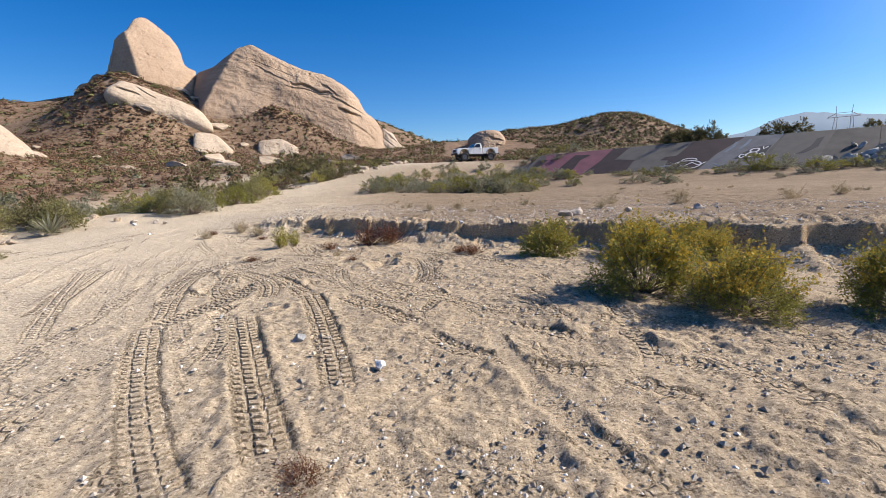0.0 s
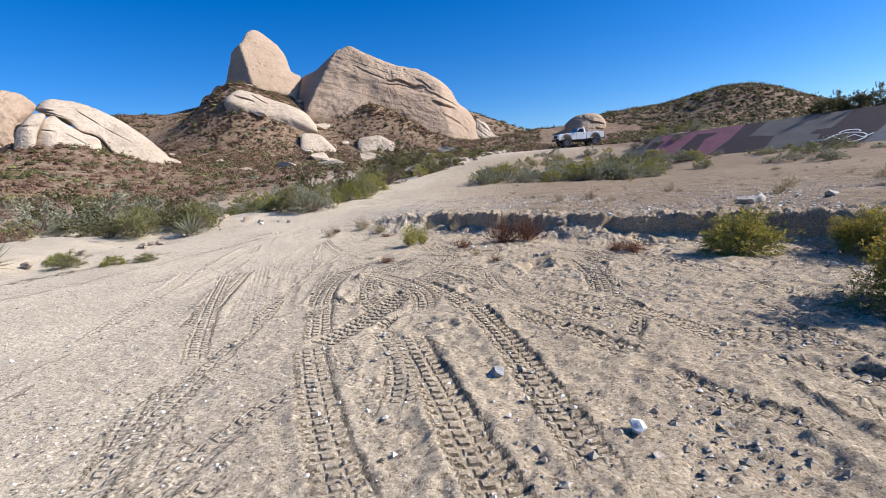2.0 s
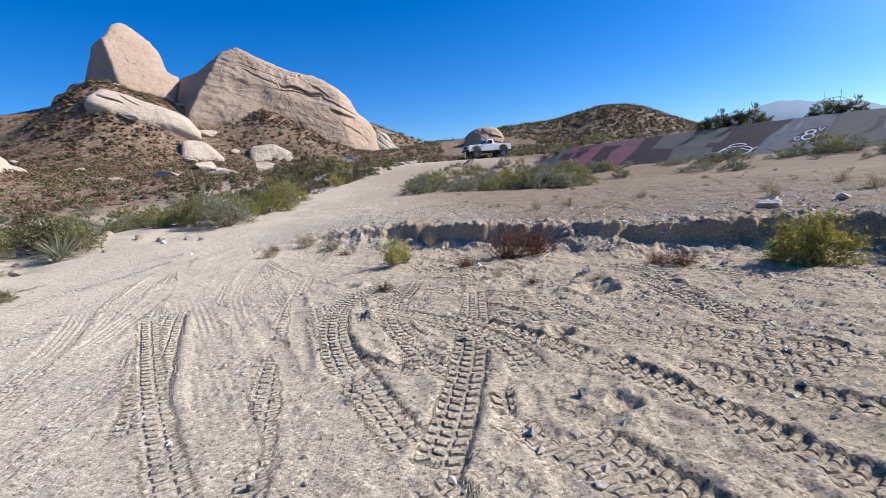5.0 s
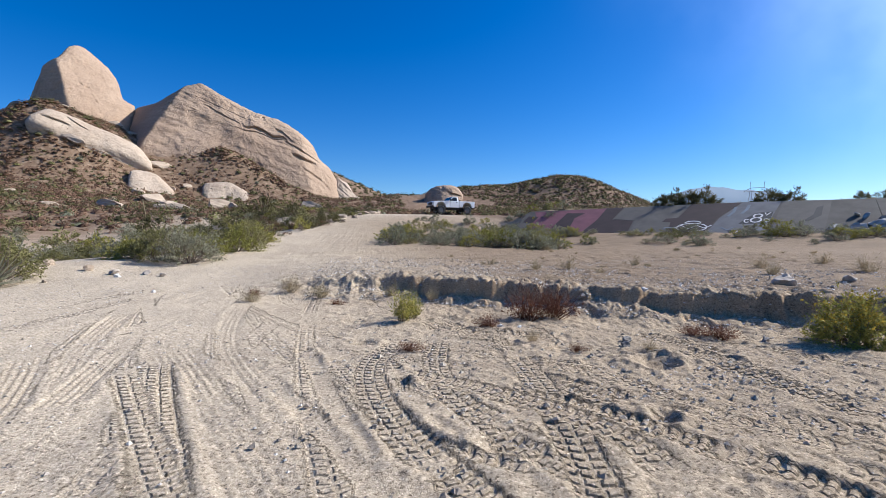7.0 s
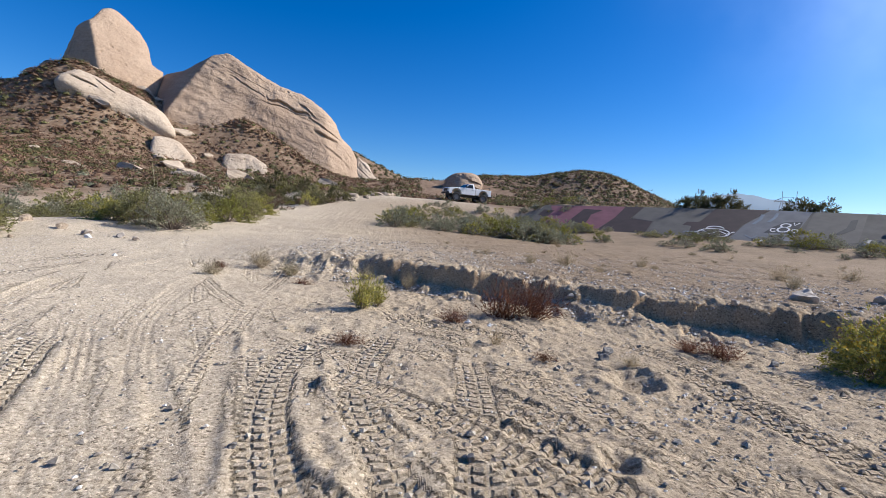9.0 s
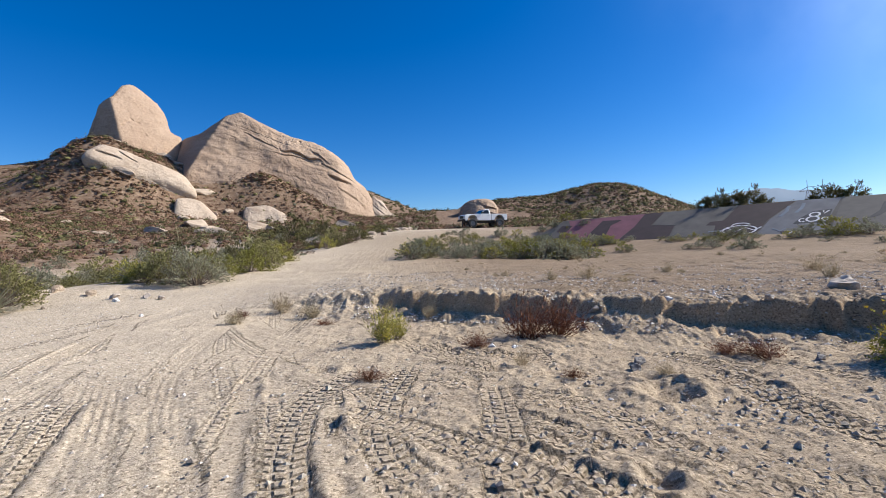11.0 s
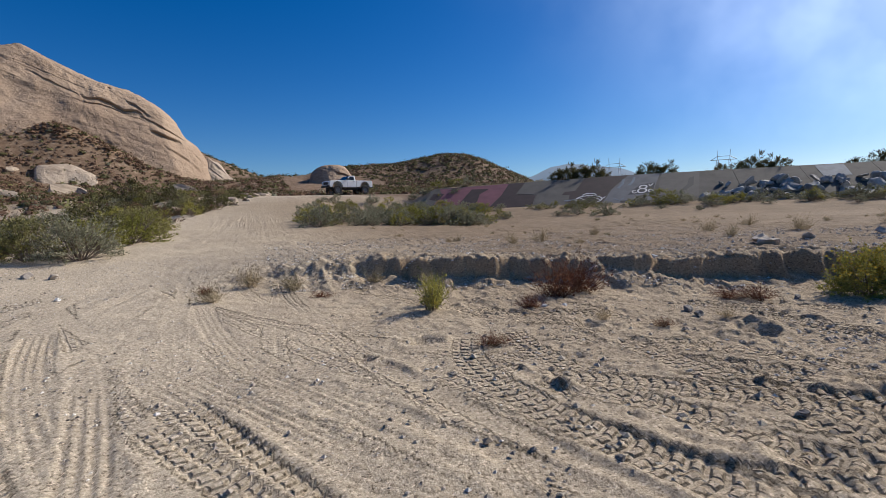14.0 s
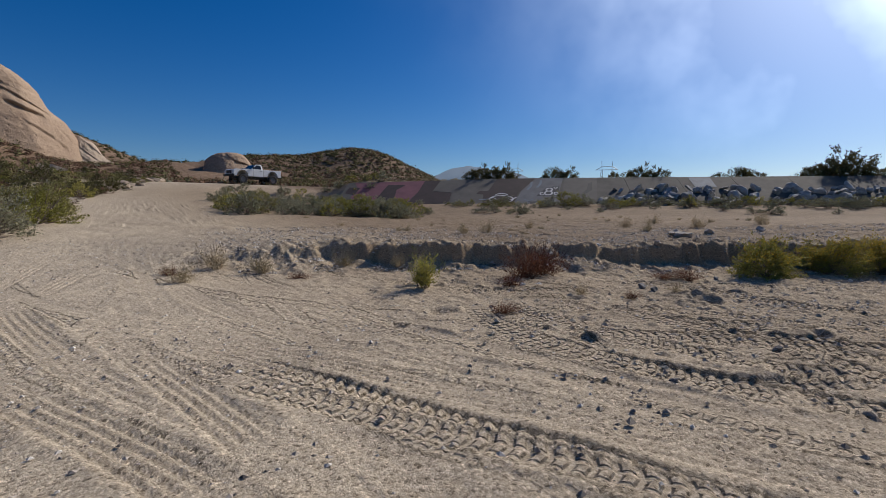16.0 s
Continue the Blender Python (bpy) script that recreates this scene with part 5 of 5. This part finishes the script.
# ---- scrub on the slopes, too many to count ----
def slope_scrub(name, label, count, region, mat, seed, size, per=46):
    g = np.random.default_rng(seed)
    x, y = region(g, count)
    z = land(x, y)
    V = []
    for k in range(per):
        sz = size[0] + (size[1] - size[0]) * ((np.arange(len(x)) * 7919) % 97 / 97.0) ** 1.8
        az, el = g.uniform(0, 2 * np.pi, len(x)), np.arccos(g.uniform(0.0, 1, len(x)))
        n = np.stack([np.sin(el) * np.cos(az), np.sin(el) * np.sin(az), np.cos(el) * 0.65], 1)
        p = np.stack([x, y, z], 1) + n * (sz * (g.uniform(0.35, 1.1, len(x)) * (1 + 0.3 * np.sin(3 * az + np.arange(len(x))))))[:, None]
        a = g.normal(0, 1, (len(x), 3))
        b = np.cross(a, n)
        a /= np.linalg.norm(a, axis=1)[:, None]
        b /= np.linalg.norm(b, axis=1)[:, None] + 1e-9
        l = (sz * g.uniform(0.1, 0.26, len(x)))[:, None]
        V.append(np.stack([p - a * l, p + b * l * 0.7, p + a * l], 1))
    V = np.concatenate(V, 0).reshape(-1, 3)
    F = np.arange(len(V)).reshape(-1, 3)
    # the twiggy heart of each clump
    ring = [np.stack([x, y, z + sz * 0.33], 1)]
    for j, (rad, up) in enumerate(((0.34, 0.25), (0.6, -0.05))):
        for i in range(6):
            a = 2 * np.pi * (i + 0.5 * j) / 6
            r = sz * rad * g.uniform(0.7, 1.15, len(x))
            ring.append(np.stack([x + r * math.cos(a), y + r * math.sin(a), z + sz * up * g.uniform(0.8, 1.15, len(x))], 1))
    H = np.stack(ring, 1).reshape(-1, 3)
    tri = [(0, 1 + i, 1 + (i + 1) % 6) for i in range(6)]
    tri += [(1 + i, 7 + i, 1 + (i + 1) % 6) for i in range(6)] + [(1 + (i + 1) % 6, 7 + i, 7 + (i + 1) % 6) for i in range(6)]
    o = (np.arange(len(x)) * 13)[:, None, None] + np.array(tri)[None]
    F = np.concatenate([F, o.reshape(-1, 3) + len(V)], 0)
    V = np.concatenate([V, H], 0)
    ob = part(name, mesh_from(name, V, F, False), mat)
    tagged(ob, label, "scrub", kind="stuff")


def left_slope(g, n):
    x, y = g.uniform(-105, 9, n * 6), g.uniform(12, 130, n * 6)
    ok = (road_left(y) - x > np.where(y > 58, -14, 5)) & (np.hypot(x + 5, y - 10) > 38) & ~((np.abs(x - 7.5) < 7) & (y > 84)) & (y < np.interp(x, [-125, -75, -60, -20, -4, 10], [96, 106, 108, 112, 128, 128]))
    return x[ok][:n], y[ok][:n]


def hillock(g, n):
    x, y = g.uniform(-75, -12, n * 3), g.uniform(66, 110, n * 3)
    ok = road_left(y) - x > 6
    return x[ok][:n], y[ok][:n]


def right_hill(g, n):
    x, y = g.uniform(2, 80, n * 8), g.uniform(58, 150, n * 8)
    w = x * WALL_N[0] + y * WALL_N[1]
    ok = (w > 44) & (x - road_left(y) > 11) & (np.hypot(x - 11, y - 103) > 9) & (x < 20 + (y - 40) * 0.75)
    return x[ok][:n], y[ok][:n]


def far_slope(g, n):
    x, y = g.uniform(-25, 30, n * 3), g.uniform(125, 170, n * 3)
    return x[:n], y[:n]


def wall_top(g, n):
    q, w = g.uniform(-25, 30, n), g.uniform(41.6, 44, n)
    return WALL_N[0] * w + WALL_Q[0] * q, WALL_N[1] * w + WALL_Q[1] * q


slope_scrub("dry_scrub", "dry reddish-brown scrub covering the hillside", 14000, left_slope, BROWNLEAF, 1, (0.22, 0.85), 20)
slope_scrub("low_scrub", "low brown brush covering the hillock below the rocks", 7500, hillock, BROWNLEAF, 10, (0.22, 0.62), 20)
slope_scrub("dark_low_scrub", "low dark olive brush on the hillock below the rocks", 2200, hillock, DARKLEAF, 15, (0.22, 0.6), 22)
slope_scrub("green_scrub", "dark green scrub scattered over the hillside", 2200, left_slope, DARKLEAF, 2, (0.3, 1.2), 32)
slope_scrub("olive_scrub", "olive-green scrub scattered over the hillside", 1100, left_slope, OLIVE, 9, (0.3, 0.9), 32)
slope_scrub("sage_scrub", "grey-green sage scattered over the hillside", 350, left_slope, SAGE, 3, (0.35, 1.0))
slope_scrub("hill_scrub", "dark chaparral covering the low hill", 4200, right_hill, DARKLEAF, 4, (0.35, 1.15), 24)
slope_scrub("hill_dry_scrub", "brown dry scrub on the low hill", 4600, right_hill, BROWNLEAF, 5, (0.3, 0.9), 22)
slope_scrub("far_scrub", "brown and green scrub on the far slope", 500, far_slope, DARKLEAF, 6, (0.5, 1.2))
slope_scrub("straw_grass", "dry straw grass along the top of the wall", 260, wall_top, STRAW, 8, (0.25, 0.5))


# ---- far backdrop ----
def mountain():
    m, n, l, p = material("far_mountain_haze_glow", 1.0)
    # distance haze put into the colour: bluish base and a faint blue glow
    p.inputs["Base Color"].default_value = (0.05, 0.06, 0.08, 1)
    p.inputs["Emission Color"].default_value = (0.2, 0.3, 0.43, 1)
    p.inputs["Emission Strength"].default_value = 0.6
    a = np.linspace(-0.35, 1.35, 200)
    h = 150 + 165 * np.exp(-((a - 0.65) / 0.13) ** 2) + 30 * np.exp(-((a - 0.95) / 0.15) ** 2) + 130 * np.exp(-((a - 0.05) / 0.12) ** 2) + 14 * fbm2(a * 16, a * 0, 4, 3)
    rows = []
    for dist, f in ((2700, -0.4), (3000, 0.55), (3300, 1.0), (3700, 0.5)):
        rows.append(np.stack([np.sin(a) * dist, np.cos(a) * dist, h * f], 1))
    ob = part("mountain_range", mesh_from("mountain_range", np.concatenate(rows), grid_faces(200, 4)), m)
    tagged(ob, "hazy blue mountain range on the horizon", "mountain", kind="structure")


mountain()
STEEL = worn_material("galvanised_steel", (0.42, 0.44, 0.46), 0.5, 0.6, 0.1, 4)


def bar(bm, a, b, r):
    a, b = Vector(a), Vector(b)
    d = b - a
    bmesh.ops.create_cone(bm, cap_ends=True, segments=5, radius1=r, radius2=r, depth=d.length, matrix=Matrix.Translation((a + b) / 2) @ d.to_track_quat("Z", "Y").to_matrix().to_4x4())


def pylon(x, y, z, turn):
    """Steel H-frame transmission tower: two lattice legs, a bridge and its arms."""
    thing = tagged(new("transmission_tower"), "steel lattice transmission tower far behind the wall", "pylon", "transmission towers")
    for s in (-1, 1):
        bm = bmesh.new()
        for k in (-1, 1):
            bar(bm, (s * 3.0 + k * 1.0, 0, 0), (s * 1.9 + k * 0.3, 0, 14.5), 0.09)
        for k in range(9):
            w0, w1 = 1.0 - 0.075 * k, 1.0 - 0.075 * (k + 1)
            c0, c1 = s * (3.0 - 0.12 * k), s * (3.0 - 0.12 * (k + 1))
            g = 1 if k % 2 else -1
            bar(bm, (c0 + g * w0, 0, k * 1.6), (c1 - g * w1, 0, (k + 1) * 1.6), 0.05)
        part("leg", bm, STEEL, thing)
    bm = bmesh.new()
    bar(bm, (-4.2, 0, 14.5), (4.2, 0, 14.5), 0.1)
    bar(bm, (-4.2, 0, 14.5), (-1.9, 0, 15.8), 0.1)
    bar(bm, (4.2, 0, 14.5), (1.9, 0, 15.8), 0.1)
    bar(bm, (-1.9, 0, 15.8), (1.9, 0, 15.8), 0.08)
    part("crossarm", bm, STEEL, thing)
    for s in (-1, 1):
        bm = bmesh.new()
        bar(bm, (s * 1.9, 0, 14.5), (s * 2.1, 0, 18.0), 0.08)
        part("peak", bm, STEEL, thing)
    bm = bmesh.new()
    bar(bm, (-2.6, 0, 5), (2.4, 0, 9.5), 0.06)
    bar(bm, (2.6, 0, 5), (-2.4, 0, 9.5), 0.06)
    part("brace", bm, STEEL, thing)
    thing.matrix_world = pose(x, y, z, 0, 0, turn)


pylon(128.0, 154.4, 3.9, -46)
pylon(153.8, 127.2, 3.9, -46)


# ---- the pickup truck ----
PAINT = worn_material("white_car_paint", (0.78, 0.78, 0.77), 0.3, 0, 0.04, 3)
BLACKTRIM = worn_material("black_trim", (0.025, 0.025, 0.027), 0.6, 0, 0.2, 8)
RUBBER = worn_material("tyre_rubber", (0.03, 0.029, 0.028), 0.9, 0, 0.25, 9, 0.004)
ALLOY = worn_material("dark_alloy", (0.16, 0.16, 0.17), 0.4, 0.8, 0.15, 9)
REDLENS = worn_material("red_lens", (0.45, 0.02, 0.02), 0.2, 0, 0.1, 6)
CLEARLENS = worn_material("clear_lens", (0.65, 0.66, 0.68), 0.15, 0, 0.05, 6)
TINT = worn_material("tinted_glass", (0.02, 0.024, 0.028), 0.08, 0, 0.1, 2)


def extrude_profile(pts, half, bevel=0.03, taper=None):
    """A side profile (x, z) drawn across the truck to y = +-half, bevelled; taper narrows it towards a height."""
    bm = bmesh.new()
    a = [bm.verts.new((x, -half, z)) for x, z in pts]
    b = [bm.verts.new((x, half, z)) for x, z in pts]
    bm.faces.new(a)
    bm.faces.new(b[::-1])
    for i in range(len(pts)):
        bm.faces.new((a[i], a[(i + 1) % len(pts)], b[(i + 1) % len(pts)], b[i]))
    bmesh.ops.recalc_face_normals(bm, faces=bm.faces[:])
    bmesh.ops.bevel(bm, geom=bm.edges[:], offset=bevel, segments=2, affect="EDGES", profile=0.5)
    if taper:
        z0, z1, k = taper
        for v in bm.verts:
            v.co.y *= 1 - k * min(1, max(0, (v.co.z - z0) / (z1 - z0)))
    return bm


def arch_profile(x0, x1, zlow, pts_top, wheel_x, wheel_r):
    """Lower edge with a wheel arch, then the given top line back to the start."""
    out = [(x0, zlow)]
    for k in range(9):
        a = math.pi - math.pi * k / 8
        out.append((wheel_x + wheel_r * math.cos(a), zlow + wheel_r * math.sin(a)))
    out.append((x1, zlow))
    return out + pts_top


def truck(x, y, z, turn):
    t = tagged(new("pickup_truck"), "lifted white single-cab pickup truck with large off-road tyres", "truck")
    # x forward, y left
    body = part("front_body", extrude_profile(arch_profile(0.55, 2.62, 0.82, [(2.68, 1.05), (2.66, 1.42), (2.50, 1.50), (1.0, 1.58), (0.55, 1.56)], 1.72, 0.60), 0.96, 0.035), PAINT, t)
    part("cab_lower", extrude_profile([(-0.62, 0.80), (0.56, 0.80), (0.56, 1.57), (-0.62, 1.57)], 0.965, 0.03), PAINT, t)
    part("cab_roof", extrude_profile([(-0.60, 1.55), (0.72, 1.55), (0.10, 2.10), (-0.50, 2.12)], 0.93, 0.05, (1.55, 2.12, 0.16)), PAINT, t)
    part("bed", extrude_profile(arch_profile(-2.72, -0.66, 0.86, [(-0.66, 1.58), (-2.74, 1.58)], -1.72, 0.60), 0.965, 0.03), PAINT, t)
    part("bed_liner", box_bm(-2.62, -0.76, -0.82, 0.82, 1.56, 1.597, 0.01), BLACKTRIM, t)
    part("windscreen", extrude_profile([(0.70, 1.60), (0.745, 1.60), (0.17, 2.07), (0.12, 2.07)], 0.82, 0.008, (1.6, 2.07, 0.14)), TINT, t)
    part("rear_window", extrude_profile([(-0.615, 1.66), (-0.59, 1.66), (-0.52, 2.02), (-0.55, 2.02)], 0.72, 0.006, (1.66, 2.02, 0.12)), TINT, t)
    for s in (1, -1):
        bm = extrude_profile([(-0.38, 1.60), (0.52, 1.60), (0.10, 2.02), (-0.36, 2.03)], 0.012, 0.006)
        for v in bm.verts:
            f = (v.co.z - 1.55) / 0.57
            v.co.y = s * (0.936 * (1 - 0.16 * f)) + v.co.y * 0.6
        part("side_window", bm, TINT, t)
        d = part("door", box_bm(-0.48, 0.5, s * 0.958 - 0.012, s * 0.958 + 0.012, 0.9, 1.55, 0.01), PAINT, t)
        part("door_handle", box_bm(-0.40, -0.22, s * 0.98 - 0.012, s * 0.98 + 0.012, 1.40, 1.45, 0.01), BLACKTRIM, d, "black door handle")
        part("side_mirror", box_bm(0.50, 0.64, s * 1.08 - 0.1, s * 1.08 + 0.1, 1.58, 1.80, 0.03), BLACKTRIM, t)
        part("headlight", box_bm(2.60, 2.70, s * 0.72 - 0.2, s * 0.72 + 0.2, 1.18, 1.38, 0.02), CLEARLENS, t)
        part("tail_light", box_bm(-2.76, -2.66, s * 0.86 - 0.09, s * 0.86 + 0.09, 1.20, 1.52, 0.02), REDLENS, t)
        part("rocker_panel", box_bm(-0.62, 0.56, s * 0.93 - 0.03, s * 0.93 + 0.03, 0.74, 0.84, 0.02), BLACKTRIM, t)
        for wx in (1.72, -1.72):
            bm = bmesh.new()
            for k in range(7):
                a0, a1 = math.pi * k / 7, math.pi * (k + 1) / 7
                bar(bm, (wx + 0.60 * math.cos(a0), s * 0.965, 0.84 + 0.60 * math.sin(a0)), (wx + 0.60 * math.cos(a1), s * 0.965, 0.84 + 0.60 * math.sin(a1)), 0.022)
            part("fender_flare", bm, BLACKTRIM, t)
            wheel = new("wheel")
            wheel.parent = t
            wheel.matrix_local = pose(wx, s * 0.88, 0.5)
            bm = bmesh.new()
            prof = [(-0.16, 0.28), (-0.17, 0.40), (-0.15, 0.475), (-0.10, 0.50), (0.10, 0.50), (0.15, 0.475), (0.17, 0.40), (0.16, 0.28)]
            n = 40
            rings = []
            for i in range(n):
                a = 2 * math.pi * i / n
                lug = 0.018 if i % 2 else -0.006
                rings.append([bm.verts.new(((r + (lug if r > 0.46 else 0)) * math.cos(a), w, (r + (lug if r > 0.46 else 0)) * math.sin(a))) for w, r in prof])
            for i in range(n):
                for j in range(len(prof)):
                    bm.faces.new((rings[i][j], rings[i][(j + 1) % len(prof)], rings[(i + 1) % n][(j + 1) % len(prof)], rings[(i + 1) % n][j]))
            bmesh.ops.recalc_face_normals(bm, faces=bm.faces[:])
            part("tyre", bm, RUBBER, wheel, "large black off-road tyre")
            bm = bmesh.new()
            bmesh.ops.create_cone(bm, cap_ends=True, segments=28, radius1=0.285, radius2=0.285, depth=0.24, matrix=pose(0, 0, 0, 90))
            for i in range(6):
                a = 2 * math.pi * i / 6
                bar(bm, (0.07 * math.cos(a), s * 0.13, 0.07 * math.sin(a)), (0.26 * math.cos(a), s * 0.135, 0.26 * math.sin(a)), 0.03)
            part("rim", bm, ALLOY, wheel, "dark alloy rim")
    part("grille", box_bm(2.62, 2.705, -0.52, 0.52, 1.08, 1.40, 0.02), BLACKTRIM, t)
    part("front_bumper", box_bm(2.60, 2.86, -0.9, 0.9, 0.78, 1.0, 0.05), BLACKTRIM, t)
    part("rear_bumper", box_bm(-2.92, -2.70, -0.85, 0.85, 0.80, 0.98, 0.04), BLACKTRIM, t)
    part("tailgate", box_bm(-2.755, -2.715, -0.76, 0.76, 0.95, 1.56, 0.02), PAINT, t)
    part("chassis", box_bm(-2.6, 2.5, -0.45, 0.45, 0.58, 0.82, 0.03), BLACKTRIM, t)
    for wx in (1.72, -1.72):
        bm = bmesh.new()
        bar(bm, (wx, -0.8, 0.5), (wx, 0.8, 0.5), 0.07)
        bmesh.ops.create_icosphere(bm, subdivisions=2, radius=0.17, matrix=pose(wx, 0.1, 0.5))
        part("axle", bm, BLACKTRIM, t)
    bm = bmesh.new()
    for s in (-0.78, 0.78):
        bar(bm, (-2.55, s, 1.58), (-2.62, s, 1.86), 0.025)
    bar(bm, (-2.62, -0.78, 1.86), (-2.62, 0.78, 1.86), 0.025)
    part("bed_rack", bm, BLACKTRIM, t)
    t.matrix_world = pose(x, y, z, 0, 0, turn)


tx, ty = 4.0, 59.4
truck(tx, ty, at(tx, ty), 198)


# ---- stones ----
def lay(name, label, me, x, y, size, flat=0.7, sink=0.25):
    ob = new(name, me)
    ob.matrix_world = pose(x, y, at(x, y) + size * flat * (0.5 - sink), rng.uniform(-12, 12), rng.uniform(-12, 12), rng.uniform(0, 360)) @ Matrix.Diagonal((size, size * 0.75, size * flat, 1))
    tagged(ob, label, "stone")


STONES = {}
for key, mat in (("pale", CLOD), ("dark", DARK_STONE), ("white", WHITE_STONE), ("grey", GREY_STONE)):
    STONES[key] = [block_mesh("stone", 40 + i + 7 * len(STONES), 9, 0.5, 3) for i in range(3)]
    for me in STONES[key]:
        me.materials.append(mat)
spots = [("dark", -1.14, 9.49, 0.17), ("white", 0.45, 11.73, 0.16), ("white", -2.47, 10.88, 0.14), ("pale", 2.98, 11.40, 0.42), ("white", -2.2, 10.8, 0.10), ("grey", -1.46, 4.58, 0.16), ("dark", -2.27, 5.96, 0.1), ("grey", -2.72, 5.55, 0.08), ("dark", -0.94, 9.82, 0.18), ("pale", 3.33, 11.75, 0.42),
         ("white", -0.56, 3.86, 0.15), ("dark", -4.3, 5.25, 0.07), ("pale", -0.5, 3.6, 0.08), ("pale", 1.65, 11.19, 0.18), ("dark", -4.4, 7.3, 0.08), ("pale", -2.5, 5.0, 0.08), ("dark", 1.1, 9.7, 0.16), ("pale", 3.3, 9.0, 0.16), ("white", 2.9, 8.3, 0.09),
         ("pale", -9.9, 16.6, 0.22), ("pale", -10.4, 16.9, 0.26), ("white", -10.9, 16.5, 0.20), ("pale", -11.2, 16.9, 0.30), ("pale", -0.6, 12.1, 0.2), ("pale", 4.6, 11.6, 0.3), ("dark", -3.0, 7.2, 0.1),
         ("pale", 6.0, 11.0, 0.3), ("white", -9.2, 14.6, 0.12), ("dark", 0.2, 8.3, 0.12), ("pale", -1.6, 12.7, 0.18), ("white", -6.6, 4.8, 0.06), ("pale", 0.9, 5.2, 0.07), ("white", 1.0, 6.2, 0.07)]
words = {"pale": "pale tan stone lying on the sand", "dark": "dark grey stone lying on the sand", "white": "whitish stone lying on the sand", "grey": "blue-grey stone lying on the sand"}
for i, (key, x, y, s) in enumerate(spots):
    lay("stone", words[key], STONES[key][i % 3], x, y, s)
lay("road_boulder", "rounded pale boulder at the edge of the dirt road", block_mesh("road_boulder", 70, 5, 0.3, 3), -10.8, 38.4, 1.5, 0.6)
bpy.data.objects["road_boulder"].data.materials.append(PALE_STONE)


def stalk(x, y, tall, lean):
    """The dead flower stalk of an agave, with the stubs of its branches."""
    bm = bmesh.new()
    top = Vector((lean, 0.1, tall))
    bar(bm, (0, 0, -0.1), top * 0.55, 0.045)
    bar(bm, top * 0.55, top, 0.03)
    for k in range(7):
        p = top * (0.72 + 0.04 * k)
        bar(bm, p, p + Vector((0.16 * (-1) ** k, 0.05, 0.1)), 0.012)
    ob = part("agave_stalk", bm, STRAW)
    ob.matrix_world = pose(x, y, at(x, y))
    tagged(ob, "leaning dead agave flower stalk in the scrub", "plant")


stalk(-19.6, 37.5, 2.6, -0.5)


def lumps(name, label, x, y, size, mat, seed):
    """Low four-sided stones or clods, strewn over the ground."""
    g = np.random.default_rng(seed)
    base = np.array([(1, 0, 0), (0, 0.9, 0.1), (-1, 0.1, 0), (0.1, -0.85, 0), (0.2, 0.1, 0.6)])
    V = base[None] * g.uniform(0.65, 1.2, (len(x), 5, 1)) * size[:, None, None]
    a = g.uniform(0, 6.28, len(x))
    c, k = np.cos(a)[:, None], np.sin(a)[:, None]
    z = land(x, y) + 0.004
    V = np.stack([V[:, :, 0] * c - V[:, :, 1] * k + x[:, None], V[:, :, 0] * k + V[:, :, 1] * c + y[:, None], V[:, :, 2] + z[:, None]], -1).reshape(-1, 3)
    o = (np.arange(len(x)) * 5)[:, None]
    F = np.concatenate([o + np.array([f]) for f in ((0, 1, 4), (1, 2, 4), (2, 3, 4), (3, 0, 4))], 0)
    tagged(part(name, mesh_from(name, V, F, False), mat), label, name, kind="stuff")


def strew():
    """Gravel over the wash and the bench, clods of sand on the churned side."""
    g = np.random.default_rng(12)
    n = 78000
    x, y = g.uniform(-12, 7, n), 1.4 + 17 * g.uniform(0, 1, n) ** 1.7
    keep = (noise2(x * 0.5, y * 0.5, 33) + 0.6 * smooth(-4, 3, x) + 0.9 * smooth(-1.2, 0.2, y - bank_line(x)) > g.uniform(-0.6, 1.2, n))
    x, y = x[keep], y[keep]
    s = 0.006 + 0.022 * g.uniform(0, 1, len(x)) ** 4
    bx = g.uniform(-6, 12, 16000)
    by = bank_line(bx) - 0.7 + 6.5 * g.uniform(0, 1, len(bx)) ** 1.8
    x, y, s = np.append(x, bx), np.append(y, by), np.append(s, 0.009 + 0.04 * g.uniform(0, 1, len(bx)) ** 4)
    m, nn, l, p = material("gravel", 0.9)
    geo = nn.new("ShaderNodeNewGeometry")
    l.new(ramp(nn, l, geo.outputs["Random Per Island"], [(0.0, (0.09, 0.078, 0.068)), (0.45, (0.36, 0.30, 0.24)), (1.0, (0.70, 0.65, 0.58))]), p.inputs["Base Color"])
    lumps("gravel", "small stones and gravel strewn over the sand", x, y, s, m, 13)
    x, y = g.uniform(-5.5, 6.5, 9000), 1.4 + 10.5 * g.uniform(0, 1, 9000) ** 1.2
    keep = (x + 0.25 * y > -2.6 + g.normal(0, 0.8, len(x))) & (y < bank_line(x) - 0.15) & (noise2(x * 1.1, y * 1.1, 35) > g.uniform(-0.6, 0.7, len(x)))
    x, y = x[keep], y[keep]
    m, nn, l, p = material("sand_clod", 0.95)
    l.new(ramp(nn, l, nn.new("ShaderNodeNewGeometry").outputs["Random Per Island"], [(0.0, (0.25, 0.2, 0.155)), (1.0, (0.46, 0.40, 0.31))]), p.inputs["Base Color"])
    bump(nn, l, p, tex_noise(nn, l, 60, 6, 0.8), 0.8, 0.01)
    lumps("dirt_clods", "crumbled clods of sandy earth between the wheel ruts", x, y, 0.014 + 0.036 * g.uniform(0, 1, len(x)) ** 3, m, 14)


strew()
